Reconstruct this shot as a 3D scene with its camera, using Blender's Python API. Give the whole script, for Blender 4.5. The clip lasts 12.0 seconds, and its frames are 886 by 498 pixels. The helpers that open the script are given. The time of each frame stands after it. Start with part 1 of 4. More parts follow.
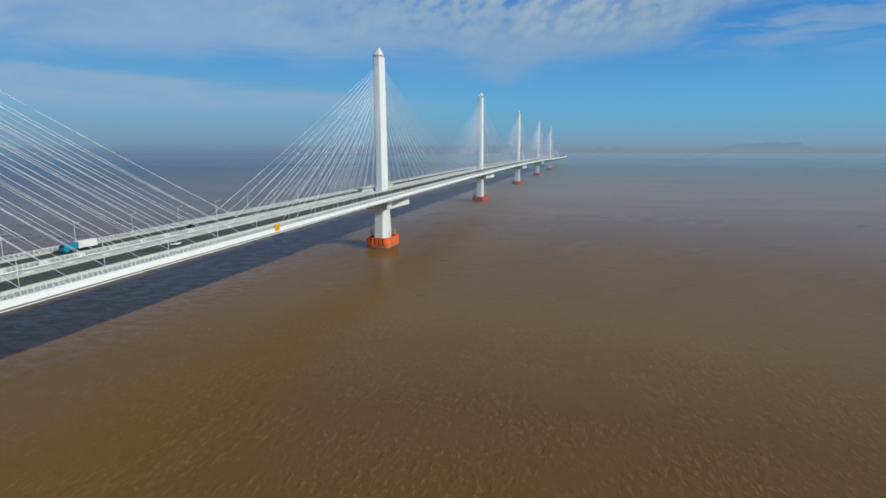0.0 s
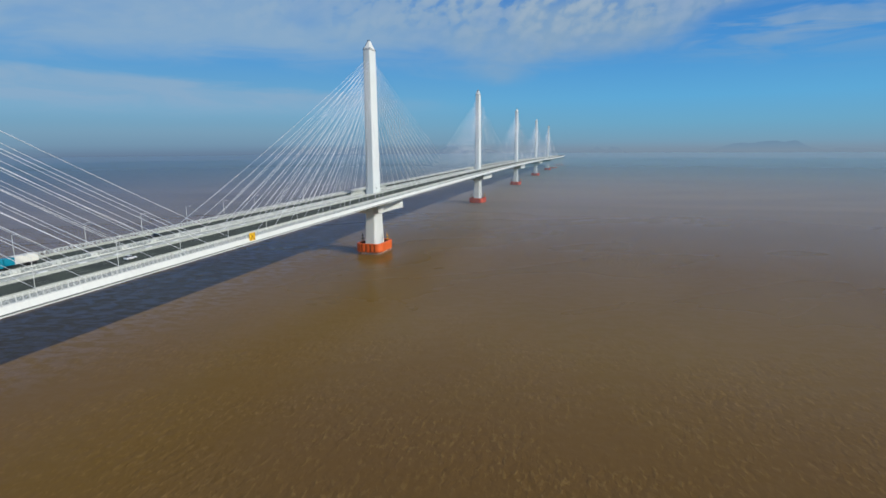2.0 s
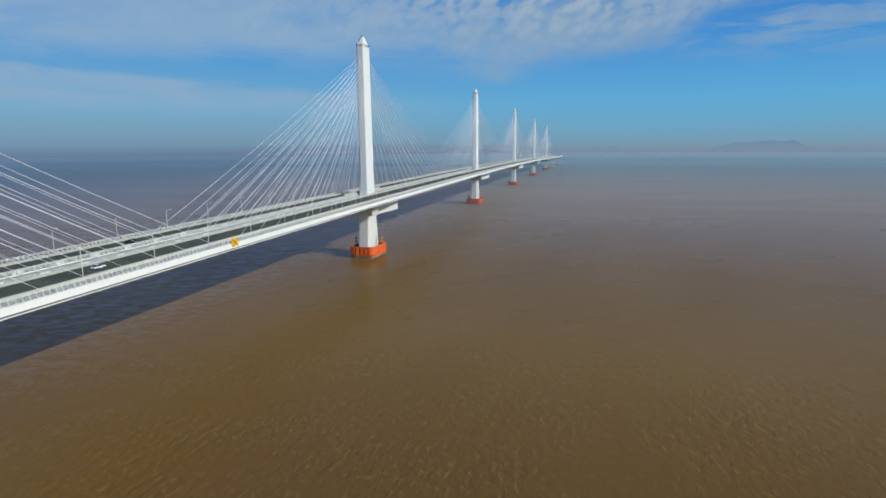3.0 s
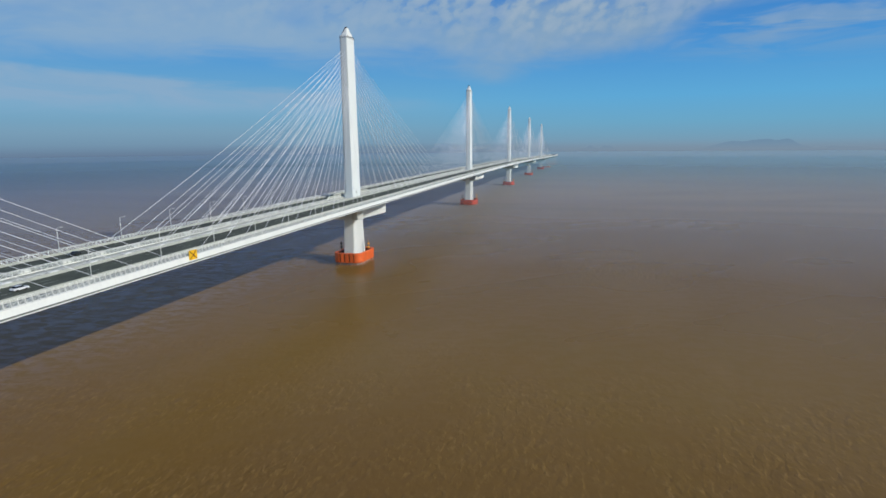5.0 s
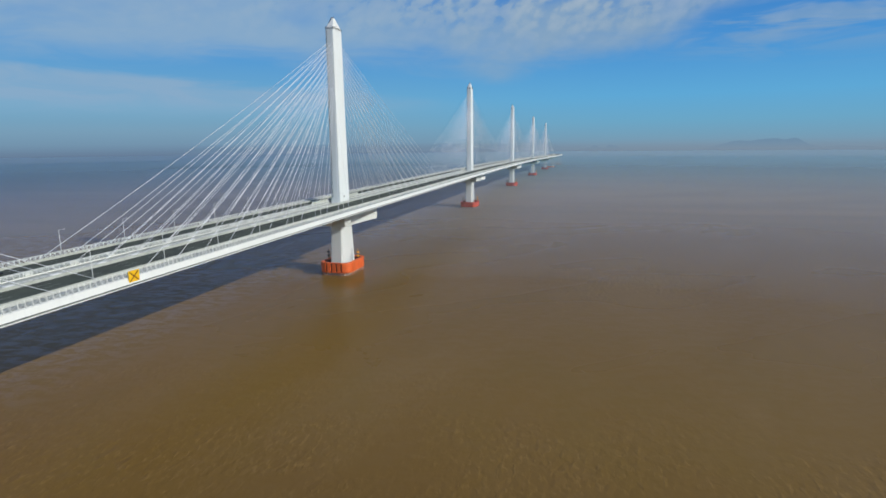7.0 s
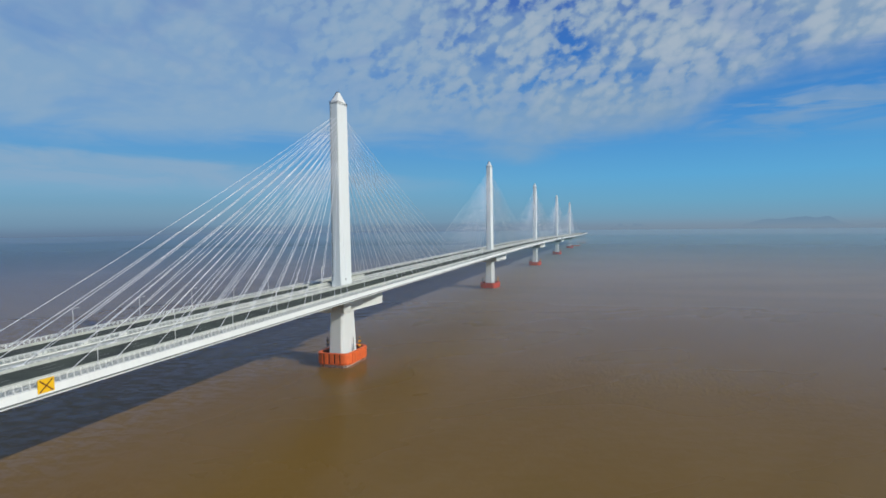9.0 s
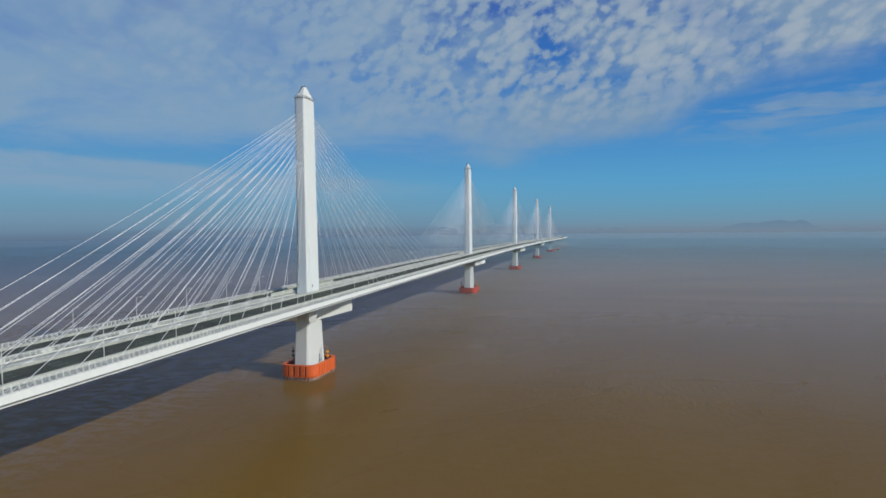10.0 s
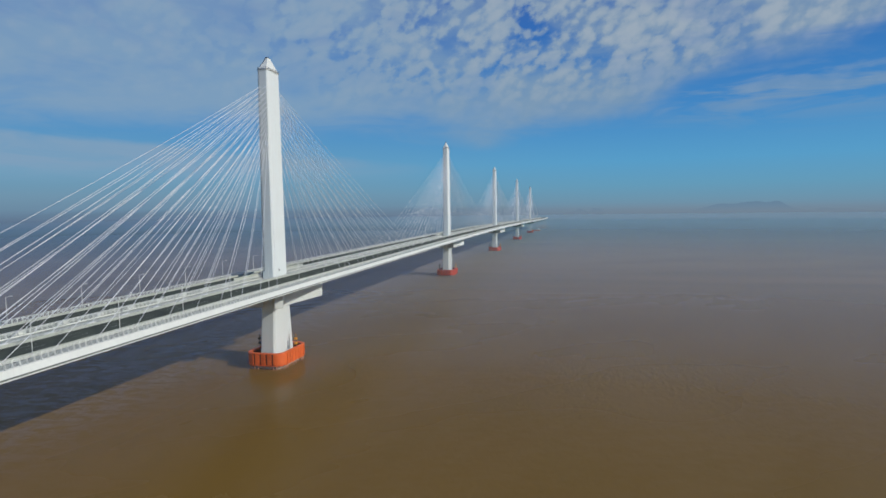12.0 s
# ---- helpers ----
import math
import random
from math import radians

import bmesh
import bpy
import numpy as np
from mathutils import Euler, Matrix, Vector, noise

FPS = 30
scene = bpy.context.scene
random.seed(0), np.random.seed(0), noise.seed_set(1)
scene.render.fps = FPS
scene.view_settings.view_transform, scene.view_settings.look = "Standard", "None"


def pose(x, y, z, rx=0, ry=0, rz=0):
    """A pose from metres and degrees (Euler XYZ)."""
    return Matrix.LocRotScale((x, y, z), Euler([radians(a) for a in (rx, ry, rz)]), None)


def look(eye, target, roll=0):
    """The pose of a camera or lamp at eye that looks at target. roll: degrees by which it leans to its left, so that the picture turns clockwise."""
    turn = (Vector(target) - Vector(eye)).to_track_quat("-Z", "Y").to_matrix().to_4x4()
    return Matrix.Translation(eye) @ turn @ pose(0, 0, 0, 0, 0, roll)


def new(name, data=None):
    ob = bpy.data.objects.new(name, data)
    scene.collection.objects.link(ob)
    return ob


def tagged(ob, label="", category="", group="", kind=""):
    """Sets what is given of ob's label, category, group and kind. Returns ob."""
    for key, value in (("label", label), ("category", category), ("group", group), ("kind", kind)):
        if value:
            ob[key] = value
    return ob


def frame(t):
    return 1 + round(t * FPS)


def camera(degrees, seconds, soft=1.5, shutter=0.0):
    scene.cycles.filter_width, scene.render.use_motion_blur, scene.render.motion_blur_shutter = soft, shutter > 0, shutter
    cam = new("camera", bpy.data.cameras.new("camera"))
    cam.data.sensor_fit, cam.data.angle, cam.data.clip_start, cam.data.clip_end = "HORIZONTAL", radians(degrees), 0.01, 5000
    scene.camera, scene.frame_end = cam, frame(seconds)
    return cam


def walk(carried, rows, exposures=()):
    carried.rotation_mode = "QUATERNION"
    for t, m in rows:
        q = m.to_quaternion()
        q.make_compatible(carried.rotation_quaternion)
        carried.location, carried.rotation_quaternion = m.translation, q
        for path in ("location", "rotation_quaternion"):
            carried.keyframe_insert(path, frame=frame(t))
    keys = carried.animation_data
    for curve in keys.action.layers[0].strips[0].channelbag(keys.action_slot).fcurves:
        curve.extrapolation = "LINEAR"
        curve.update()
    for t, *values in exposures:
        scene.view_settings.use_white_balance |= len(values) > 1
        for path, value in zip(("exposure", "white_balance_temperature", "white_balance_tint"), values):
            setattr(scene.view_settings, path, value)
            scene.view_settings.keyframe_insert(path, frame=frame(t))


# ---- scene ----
cam = camera(75.8, 12.0, 1.6)
PATH = [
    (0, (183.36, -467.20, 85.75), (157.32, -372.26, 68.21), -0.20),
    (0.5, (181.89, -459.63, 85.65), (155.89, -364.68, 68.09), -0.24),
    (1, (180.30, -453.23, 85.54), (154.38, -358.24, 68.05), -0.29),
    (1.5, (178.69, -445.76, 85.48), (152.92, -350.74, 67.97), -0.32),
    (2, (177.00, -437.93, 85.46), (151.38, -342.87, 67.92), -0.39),
    (2.5, (175.36, -429.83, 85.47), (149.92, -334.73, 67.91), -0.43),
    (3, (173.80, -422.30, 85.47), (148.60, -327.14, 67.87), -0.39),
    (5, (169.35, -393.50, 85.16), (144.99, -298.14, 67.47), -0.53),
    (5.5, (168.64, -385.13, 85.28), (144.27, -289.79, 67.51), -0.54),
    (6, (167.90, -378.04, 85.46), (143.66, -282.67, 67.65), -0.50),
    (6.5, (167.28, -370.12, 85.68), (143.02, -274.76, 67.82), -0.52),
    (8.3, (166.93, -331.69, 86.03), (137.60, -237.17, 71.66), -0.93),
    (8.5, (166.76, -328.43, 85.91), (137.12, -233.62, 74.40), -0.89),
    (8.7, (166.57, -325.42, 85.79), (136.88, -230.31, 77.30), -0.83),
    (9, (166.23, -320.78, 85.61), (136.61, -225.36, 81.49), -0.69),
    (9.2, (165.98, -316.84, 85.49), (136.32, -221.39, 82.44), -0.67),
    (9.5, (165.58, -309.84, 85.33), (137.76, -213.82, 82.93), -0.64),
    (9.7, (165.28, -305.73, 85.23), (138.04, -209.56, 82.25), -0.64),
    (10, (164.84, -300.53, 85.08), (138.39, -204.15, 81.58), -0.67),
    (10.5, (164.34, -296.31, 84.89), (139.29, -199.60, 80.40), -0.58),
    (11, (164.38, -293.01, 84.82), (140.40, -196.08, 79.35), -0.64),
    (11.5, (164.64, -289.76, 84.82), (141.18, -192.75, 78.58), -0.69),
    (12, (164.96, -285.57, 84.88), (141.75, -188.54, 78.04), -0.73),
]
EXPOSURE = [(0, 0.06), (3.0, 0.06), (6.5, 0.06), (8.5, 0.07), (9.0, 0.02), (9.5, -0.10), (10.5, -0.16), (11.5, -0.16), (12.0, -0.16)]
walk(cam, [(t, look(e, g, r)) for t, e, g, r in PATH], EXPOSURE)

# ---------------------------------------------------------------- light
SUN_DIR = Vector((1.0, -0.26, 0.525)).normalized()      # towards the sun
SUN_EL = math.asin(SUN_DIR.z)
SUN_AZ = math.atan2(SUN_DIR.x, SUN_DIR.y)
sun_data = bpy.data.lights.new("sun", "SUN")
sun_data.energy, sun_data.angle, sun_data.color = 3.2, radians(0.55), (1.0, 0.955, 0.885)
sun = new("sun", sun_data)
sun.matrix_world = look((400, -300, 300), Vector((400, -300, 300)) - SUN_DIR)

world = bpy.data.worlds.new("sky")
scene.world = world
world.use_nodes = True
wt = world.node_tree
wt.nodes.clear()


class Nodes:
    """Short hand for node trees."""

    def __init__(self, tree):
        self.t = tree

    def n(self, kind, **props):
        nd = self.t.nodes.new(kind)
        for k, v in props.items():
            if k == "op":
                nd.operation = v
            elif k == "blend":
                nd.blend_type = v
            elif k == "clamp":
                nd.use_clamp = v
            elif k == "dtype":
                nd.data_type = v
        return nd

    def put(self, sock, v):
        if isinstance(v, bpy.types.NodeSocket):
            self.t.links.new(v, sock)
        elif v is not None:
            sock.default_value = v

    def m(self, op, a, b=None, c=None, clamp=False):
        nd = self.n("ShaderNodeMath", op=op, clamp=clamp)
        for i, v in enumerate((a, b, c)):
            self.put(nd.inputs[i], v)
        return nd.outputs[0]

    def step(self, x, lo, hi):
        """Smooth step of x from lo to hi."""
        nd = self.n("ShaderNodeMapRange")
        nd.interpolation_type = "SMOOTHSTEP"
        self.put(nd.inputs[0], x)
        nd.inputs[1].default_value, nd.inputs[2].default_value = lo, hi
        return nd.outputs[0]

    def bell(self, x, mid, half):
        """A bump of height one round mid."""
        d = self.m("DIVIDE", self.m("SUBTRACT", x, mid), half)
        return self.m("POWER", 2.718, self.m("MULTIPLY", self.m("MULTIPLY", d, d), -1.0))

    def mix(self, f, a, b, blend="MIX"):
        nd = self.n("ShaderNodeMixRGB", blend=blend)
        self.put(nd.inputs[0], f)
        self.put(nd.inputs[1], a)
        self.put(nd.inputs[2], b)
        return nd.outputs[0]

    def noise(self, vec, scale, detail=4.0, rough=0.55, distort=0.0):
        nd = self.n("ShaderNodeTexNoise")
        self.put(nd.inputs["Vector"], vec)
        nd.inputs["Scale"].default_value = scale
        nd.inputs["Detail"].default_value = detail
        nd.inputs["Roughness"].default_value = rough
        nd.inputs["Distortion"].default_value = distort
        return nd.outputs[0]

    def ramp(self, f, stops):
        nd = self.n("ShaderNodeValToRGB")
        self.put(nd.inputs[0], f)
        el = nd.color_ramp.elements
        el[0].position, el[0].color = stops[0][0], (*stops[0][1], 1)
        el[1].position, el[1].color = stops[-1][0], (*stops[-1][1], 1)
        for p, c in stops[1:-1]:
            e = el.new(p)
            e.color = (*c, 1)
        return nd.outputs[0]

    def xyz(self, x, y, z):
        nd = self.n("ShaderNodeCombineXYZ")
        for i, v in enumerate((x, y, z)):
            self.put(nd.inputs[i], v)
        return nd.outputs[0]


HAZE_LIT, HAZE_DULL = (0.190, 0.274, 0.362, 1), (0.142, 0.228, 0.338, 1)


def make_sky():
    w = Nodes(wt)
    tc = w.n("ShaderNodeTexCoord")
    sep = w.n("ShaderNodeSeparateXYZ")
    wt.links.new(tc.outputs["Generated"], sep.inputs[0])
    x, y, z = sep.outputs
    el = w.m("MULTIPLY", w.m("ARCSINE", z), 57.2958)
    az = w.m("MULTIPLY", w.m("ARCTAN2", x, y), 57.2958)
    sky = w.n("ShaderNodeTexSky")
    sky.sky_type = "NISHITA"
    sky.sun_disc = False
    sky.sun_elevation, sky.sun_rotation = SUN_EL, SUN_AZ
    sky.air_density, sky.dust_density, sky.ozone_density = 1.0, 0.6, 2.0
    nish = w.mix(1.0, sky.outputs[0], (0.008, 0.03, 0.055, 1), "MULTIPLY")
    # clear blue over a hazy horizon
    clear = w.ramp(w.m("DIVIDE", w.m("ADD", el, 10.0), 100.0), [
        (0.0, HAZE_LIT[:3]), (0.089, HAZE_LIT[:3]), (0.098, (0.190, 0.290, 0.390)), (0.108, (0.168, 0.330, 0.46)), (0.122, (0.140, 0.365, 0.545)),
        (0.145, (0.108, 0.375, 0.645)), (0.19, (0.068, 0.285, 0.64)), (0.26, (0.036, 0.175, 0.54)),
        (0.36, (0.085, 0.124, 0.40)), (1.0, (0.080, 0.114, 0.33))])
    base = w.mix(w.m("MULTIPLY", w.step(el, 3.0, 14.0), 0.10), clear, nish)
    # the air is duller and bluer away from the sun
    dull = w.ramp(w.m("DIVIDE", w.m("ADD", el, 10.0), 100.0), [
        (0.0, HAZE_DULL[:3]), (0.088, HAZE_DULL[:3]), (0.10, (0.158, 0.264, 0.378)), (0.115, (0.182, 0.328, 0.458)),
        (0.138, (0.158, 0.380, 0.565)), (0.19, (0.075, 0.295, 0.63)), (0.26, (0.036, 0.175, 0.54)),
        (0.36, (0.085, 0.124, 0.40)), (1.0, (0.080, 0.114, 0.33))])
    base = w.mix(w.step(az, 8.0, -38.0), base, dull)
    # a sheet of fine cloud with a ragged lower edge that climbs towards the sun's side
    big = w.noise(w.xyz(w.m("MULTIPLY", az, 0.075), w.m("MULTIPLY", el, 0.17), 0.0), 1.0, 4.0, 0.55, 0.5)
    streak = w.noise(w.xyz(w.m("MULTIPLY", az, 0.11), w.m("MULTIPLY", el, 0.55), 7.0), 1.0, 4.0, 0.6, 0.6)
    # small puffs in leaning rows
    lean = w.m("SUBTRACT", az, w.m("MULTIPLY", el, 0.45))
    wob = w.m("MULTIPLY", w.m("SUBTRACT", w.noise(w.xyz(w.m("MULTIPLY", az, 0.35), w.m("MULTIPLY", el, 0.35), 11.0), 1.0, 3.0, 0.6), 0.5), 2.2)
    puff = w.n("ShaderNodeTexVoronoi")
    puff.feature = "SMOOTH_F1"
    puff.inputs["Scale"].default_value, puff.inputs["Smoothness"].default_value = 1.0, 0.7
    w.put(puff.inputs["Vector"], w.xyz(w.m("ADD", w.m("MULTIPLY", lean, 0.80), wob), w.m("ADD", w.m("MULTIPLY", el, 1.0), w.m("MULTIPLY", wob, 0.6)), 3.0))
    soft = w.noise(w.xyz(w.m("MULTIPLY", lean, 0.9), w.m("MULTIPLY", el, 1.15), 3.0), 1.0, 4.0, 0.6, 0.2)
    cells = w.m("ADD", w.m("MULTIPLY", w.step(puff.outputs["Distance"], 0.90, 0.0), 0.42), w.m("MULTIPLY", soft, 0.60))
    fleck = w.noise(w.xyz(w.m("MULTIPLY", lean, 0.34), w.m("MULTIPLY", el, 0.09), 5.0), 1.0, 2.0, 0.5, 0.3)
    hem = w.ramp(w.m("DIVIDE", w.m("ADD", az, 60.0), 100.0), [
        (g, (v / 20.0, v / 20.0, v / 20.0)) for g, v in
        ((0.0, 7.2), (0.14, 7.7), (0.26, 8.0), (0.43, 8.0), (0.51, 6.6), (0.58, 8.1), (0.66, 8.8), (0.70, 11.0), (0.75, 12.8), (0.85, 13.6))])
    high = w.m("SUBTRACT", el, w.m("MULTIPLY", hem, 20.0))
    high = w.m("ADD", high, w.m("MULTIPLY", w.m("SUBTRACT", streak, 0.5), 3.2))
    high = w.m("ADD", high, w.m("MULTIPLY", w.m("SUBTRACT", big, 0.5), 2.4))
    veil = w.step(high, -1.3, 2.4)
    tuft = w.m("ADD", cells, w.m("MULTIPLY", w.m("SUBTRACT", fleck, 0.5), 0.6))
    gaps = w.m("ADD", 0.25, w.m("MULTIPLY", w.step(big, 0.62, 0.42), 0.75))
    holes = w.m("MULTIPLY", w.m("MULTIPLY", w.step(tuft, 0.58, 0.28), gaps), w.m("MULTIPLY", w.bell(az, -7.0, 23.0), w.step(el, 8.5, 15.0)))
    thin = w.m("MULTIPLY", w.step(big, 0.55, 0.30), 0.35)
    upper = w.m("MULTIPLY", veil, w.m("SUBTRACT", 0.90, w.m("MAXIMUM", w.m("MULTIPLY", holes, 0.95), thin)))
    upper = w.m("MULTIPLY", upper, w.m("SUBTRACT", 1.0, w.m("MULTIPLY", w.step(el, 27.0, 40.0), 0.8)))
    # a bank lower down away from the sun, and a wisp on the other side
    top = w.m("ADD", w.m("SUBTRACT", 3.55, w.m("MULTIPLY", az, 0.06)), w.m("MULTIPLY", w.m("SUBTRACT", streak, 0.5), 1.6))
    low = w.m("MULTIPLY", w.m("MULTIPLY", w.step(w.m("SUBTRACT", el, top), 0.5, -0.5), w.step(el, 2.2, 4.6)), w.step(az, -9.0, -34.0))
    wisp = w.m("MULTIPLY", w.m("MULTIPLY", w.bell(el, 9.6, 1.9), w.step(az, 2.0, 12.0)), w.step(streak, 0.42, 0.60))
    mask = w.m("MAXIMUM", w.m("MAXIMUM", upper, w.m("MULTIPLY", low, w.m("ADD", 0.55, w.m("MULTIPLY", w.step(streak, 0.35, 0.6), 0.35)))), w.m("MULTIPLY", wisp, 0.6), clamp=True)
    sunny = w.step(az, -34.0, 4.0)
    body = w.mix(sunny, (0.245, 0.390, 0.555, 1), (0.240, 0.360, 0.490, 1))
    lit = w.m("MULTIPLY", w.step(tuft, 0.26, 0.82), w.m("ADD", 0.25, w.m("MULTIPLY", sunny, 0.78)))
    cloud = w.mix(w.m("MULTIPLY", lit, w.step(el, 6.0, 16.0)), body, (0.395, 0.475, 0.545, 1))
    col = w.mix(mask, base, cloud)
    bg = w.n("ShaderNodeBackground")
    wt.links.new(col, bg.inputs[0])
    bg.inputs[1].default_value = 1.0
    out = w.n("ShaderNodeOutputWorld")
    wt.links.new(bg.outputs[0], out.inputs[0])


make_sky()

# ---------------------------------------------------------------- materials


def material(name, color, rough=0.6, metal=0.0, gloss=0.5, grain=None, stain=None, bump=0.0, bump_scale=6.0, vary=0.0, streak=None):
    """A painted, cast or rolled surface: grain and stain are (scale, second colour, share)."""
    mat = bpy.data.materials.new(name)
    mat.use_nodes = True
    t = Nodes(mat.node_tree)
    b = mat.node_tree.nodes["Principled BSDF"]
    pos = t.n("ShaderNodeNewGeometry").outputs["Position"]
    col = (*color, 1)
    for spec in (stain, grain):
        if spec:
            s, c2, share = spec
            f = t.m("MULTIPLY", t.step(t.noise(pos, s, 5.0, 0.6), 0.42, 0.68), share)
            col = t.mix(f, col, (*c2, 1))
    if streak:
        s, c2, share = streak
        mp = t.n("ShaderNodeMapping")
        mat.node_tree.links.new(pos, mp.inputs[0])
        mp.inputs["Scale"].default_value = (s, s, s * 0.05)
        f = t.m("MULTIPLY", t.step(t.noise(mp.outputs[0], 1.0, 4.0, 0.6), 0.46, 0.72), share)
        col = t.mix(f, col, (*c2, 1))
    if vary:
        info = t.n("ShaderNodeObjectInfo").outputs["Random"]
        k = t.m("ADD", 1.0 - vary, t.m("MULTIPLY", info, 2 * vary))
        hsv = t.n("ShaderNodeHueSaturation")
        t.put(hsv.inputs["Value"], k)
        t.put(hsv.inputs["Color"], col)
        col = hsv.outputs[0]
    t.put(b.inputs["Base Color"], col)
    b.inputs["Metallic"].default_value = metal
    b.inputs["Specular IOR Level"].default_value = gloss
    r = t.m("ADD", rough - 0.08, t.m("MULTIPLY", t.noise(pos, bump_scale * 0.4, 3.0), 0.16))
    t.put(b.inputs["Roughness"], r)
    if bump:
        bp = t.n("ShaderNodeBump")
        bp.inputs["Strength"].default_value = bump
        bp.inputs["Distance"].default_value = 0.05
        t.put(bp.inputs["Height"], t.noise(pos, bump_scale, 4.0))
        t.put(b.inputs["Normal"], bp.outputs[0])
    return mat


M_CONC = material("painted_concrete", (0.75, 0.80, 0.765), 0.65, grain=(0.9, (0.72, 0.72, 0.68), 0.35),
                  stain=(0.12, (0.72, 0.73, 0.69), 0.3), streak=(0.8, (0.58, 0.58, 0.54), 0.2), bump=0.15, bump_scale=2.0)
M_CAPCONC = material("weathered_concrete", (0.62, 0.58, 0.52), 0.8, grain=(1.5, (0.45, 0.40, 0.34), 0.5),
                     streak=(0.7, (0.36, 0.25, 0.16), 0.5), bump=0.3, bump_scale=2.0)
M_STEEL = material("white_painted_steel", (0.77, 0.79, 0.725), 0.5, gloss=0.35, grain=(0.7, (0.70, 0.72, 0.68), 0.35),
                   stain=(0.07, (0.66, 0.68, 0.62), 0.3), streak=(0.9, (0.60, 0.60, 0.54), 0.2))
M_DECK = material("deck_plate_grey", (0.45, 0.475, 0.395), 0.65, grain=(0.8, (0.26, 0.28, 0.225), 0.65),
                  stain=(0.15, (0.53, 0.545, 0.475), 0.5))
M_RAIL = material("galvanised_rail", (0.70, 0.72, 0.66), 0.5, grain=(2.0, (0.40, 0.42, 0.39), 0.4), vary=0.08)
M_BARRIER = material("barrier_paint", (0.46, 0.485, 0.41), 0.55, grain=(0.9, (0.31, 0.33, 0.27), 0.5),
                     stain=(0.2, (0.54, 0.55, 0.51), 0.4))
M_ASPHALT = material("asphalt", (0.086, 0.100, 0.072), 0.9, gloss=0.2, grain=(2.2, (0.064, 0.076, 0.055), 0.6),
                     stain=(0.09, (0.042, 0.044, 0.040), 0.6), bump=0.2, bump_scale=8.0)
M_LINE = material("road_paint", (0.26, 0.26, 0.24), 0.7, grain=(1.5, (0.4, 0.4, 0.38), 0.5))
M_CABLE = material("cable_sheath", (0.82, 0.84, 0.84), 0.4, vary=0.10, grain=(0.05, (0.66, 0.69, 0.70), 0.5))
M_ORANGE = material("orange_fender_paint", (0.90, 0.155, 0.024), 0.55, grain=(1.2, (0.60, 0.085, 0.018), 0.5),
                    stain=(0.35, (0.88, 0.20, 0.04), 0.4), streak=(1.2, (0.30, 0.07, 0.03), 0.3), vary=0.10)
# red copy of the fender orange, with far haze put into its colour
M_REDDISH = material("hazed_red_fender_paint", (0.66, 0.075, 0.030), 0.6, grain=(1.2, (0.45, 0.050, 0.025), 0.5))
M_PILE = material("weathered_orange_pile", (0.62, 0.26, 0.14), 0.7, grain=(1.5, (0.50, 0.40, 0.32), 0.6))
M_DARK_RED = material("dark_red_steel", (0.16, 0.035, 0.015), 0.7, grain=(1.5, (0.08, 0.02, 0.012), 0.5))
M_SHADE = material("dark_grey_plate", (0.15, 0.16, 0.145), 0.6, grain=(1.0, (0.10, 0.105, 0.095), 0.4))
M_DARK = material("dark_steel", (0.035, 0.035, 0.038), 0.5)
M_YELLOW = material("yellow_sign_paint", (0.85, 0.50, 0.01), 0.45, grain=(2.0, (0.78, 0.42, 0.01), 0.4))
M_CROSS = material("brown_cross_paint", (0.16, 0.045, 0.008), 0.5, grain=(2.0, (0.10, 0.03, 0.006), 0.4))
M_BEACON = material("beacon_yellow_paint", (0.85, 0.36, 0.02), 0.45, vary=0.1)
M_TEAL = material("teal_vehicle_paint", (0.008, 0.24, 0.33), 0.25)
M_CANVAS = material("cream_trailer_cover", (0.82, 0.80, 0.70), 0.6, grain=(1.0, (0.74, 0.72, 0.62), 0.4))
M_CAR = material("white_vehicle_paint", (0.80, 0.81, 0.80), 0.2)
M_DARKCAR = material("dark_vehicle_paint", (0.02, 0.022, 0.025), 0.25)
M_TYRE = material("tyre_rubber", (0.02, 0.02, 0.02), 0.8)
M_GLASS = bpy.data.materials.new("vehicle_glass")
M_GLASS.use_nodes = True
M_GLASS.node_tree.nodes["Principled BSDF"].inputs["Base Color"].default_value = (0.02, 0.025, 0.03, 1)
M_GLASS.node_tree.nodes["Principled BSDF"].inputs["Roughness"].default_value = 0.05
M_LENS = bpy.data.materials.new("lamp_glass")
M_LENS.use_nodes = True
M_LENS.node_tree.nodes["Principled BSDF"].inputs["Base Color"].default_value = (0.75, 0.76, 0.74, 1)
M_LENS.node_tree.nodes["Principled BSDF"].inputs["Roughness"].default_value = 0.15


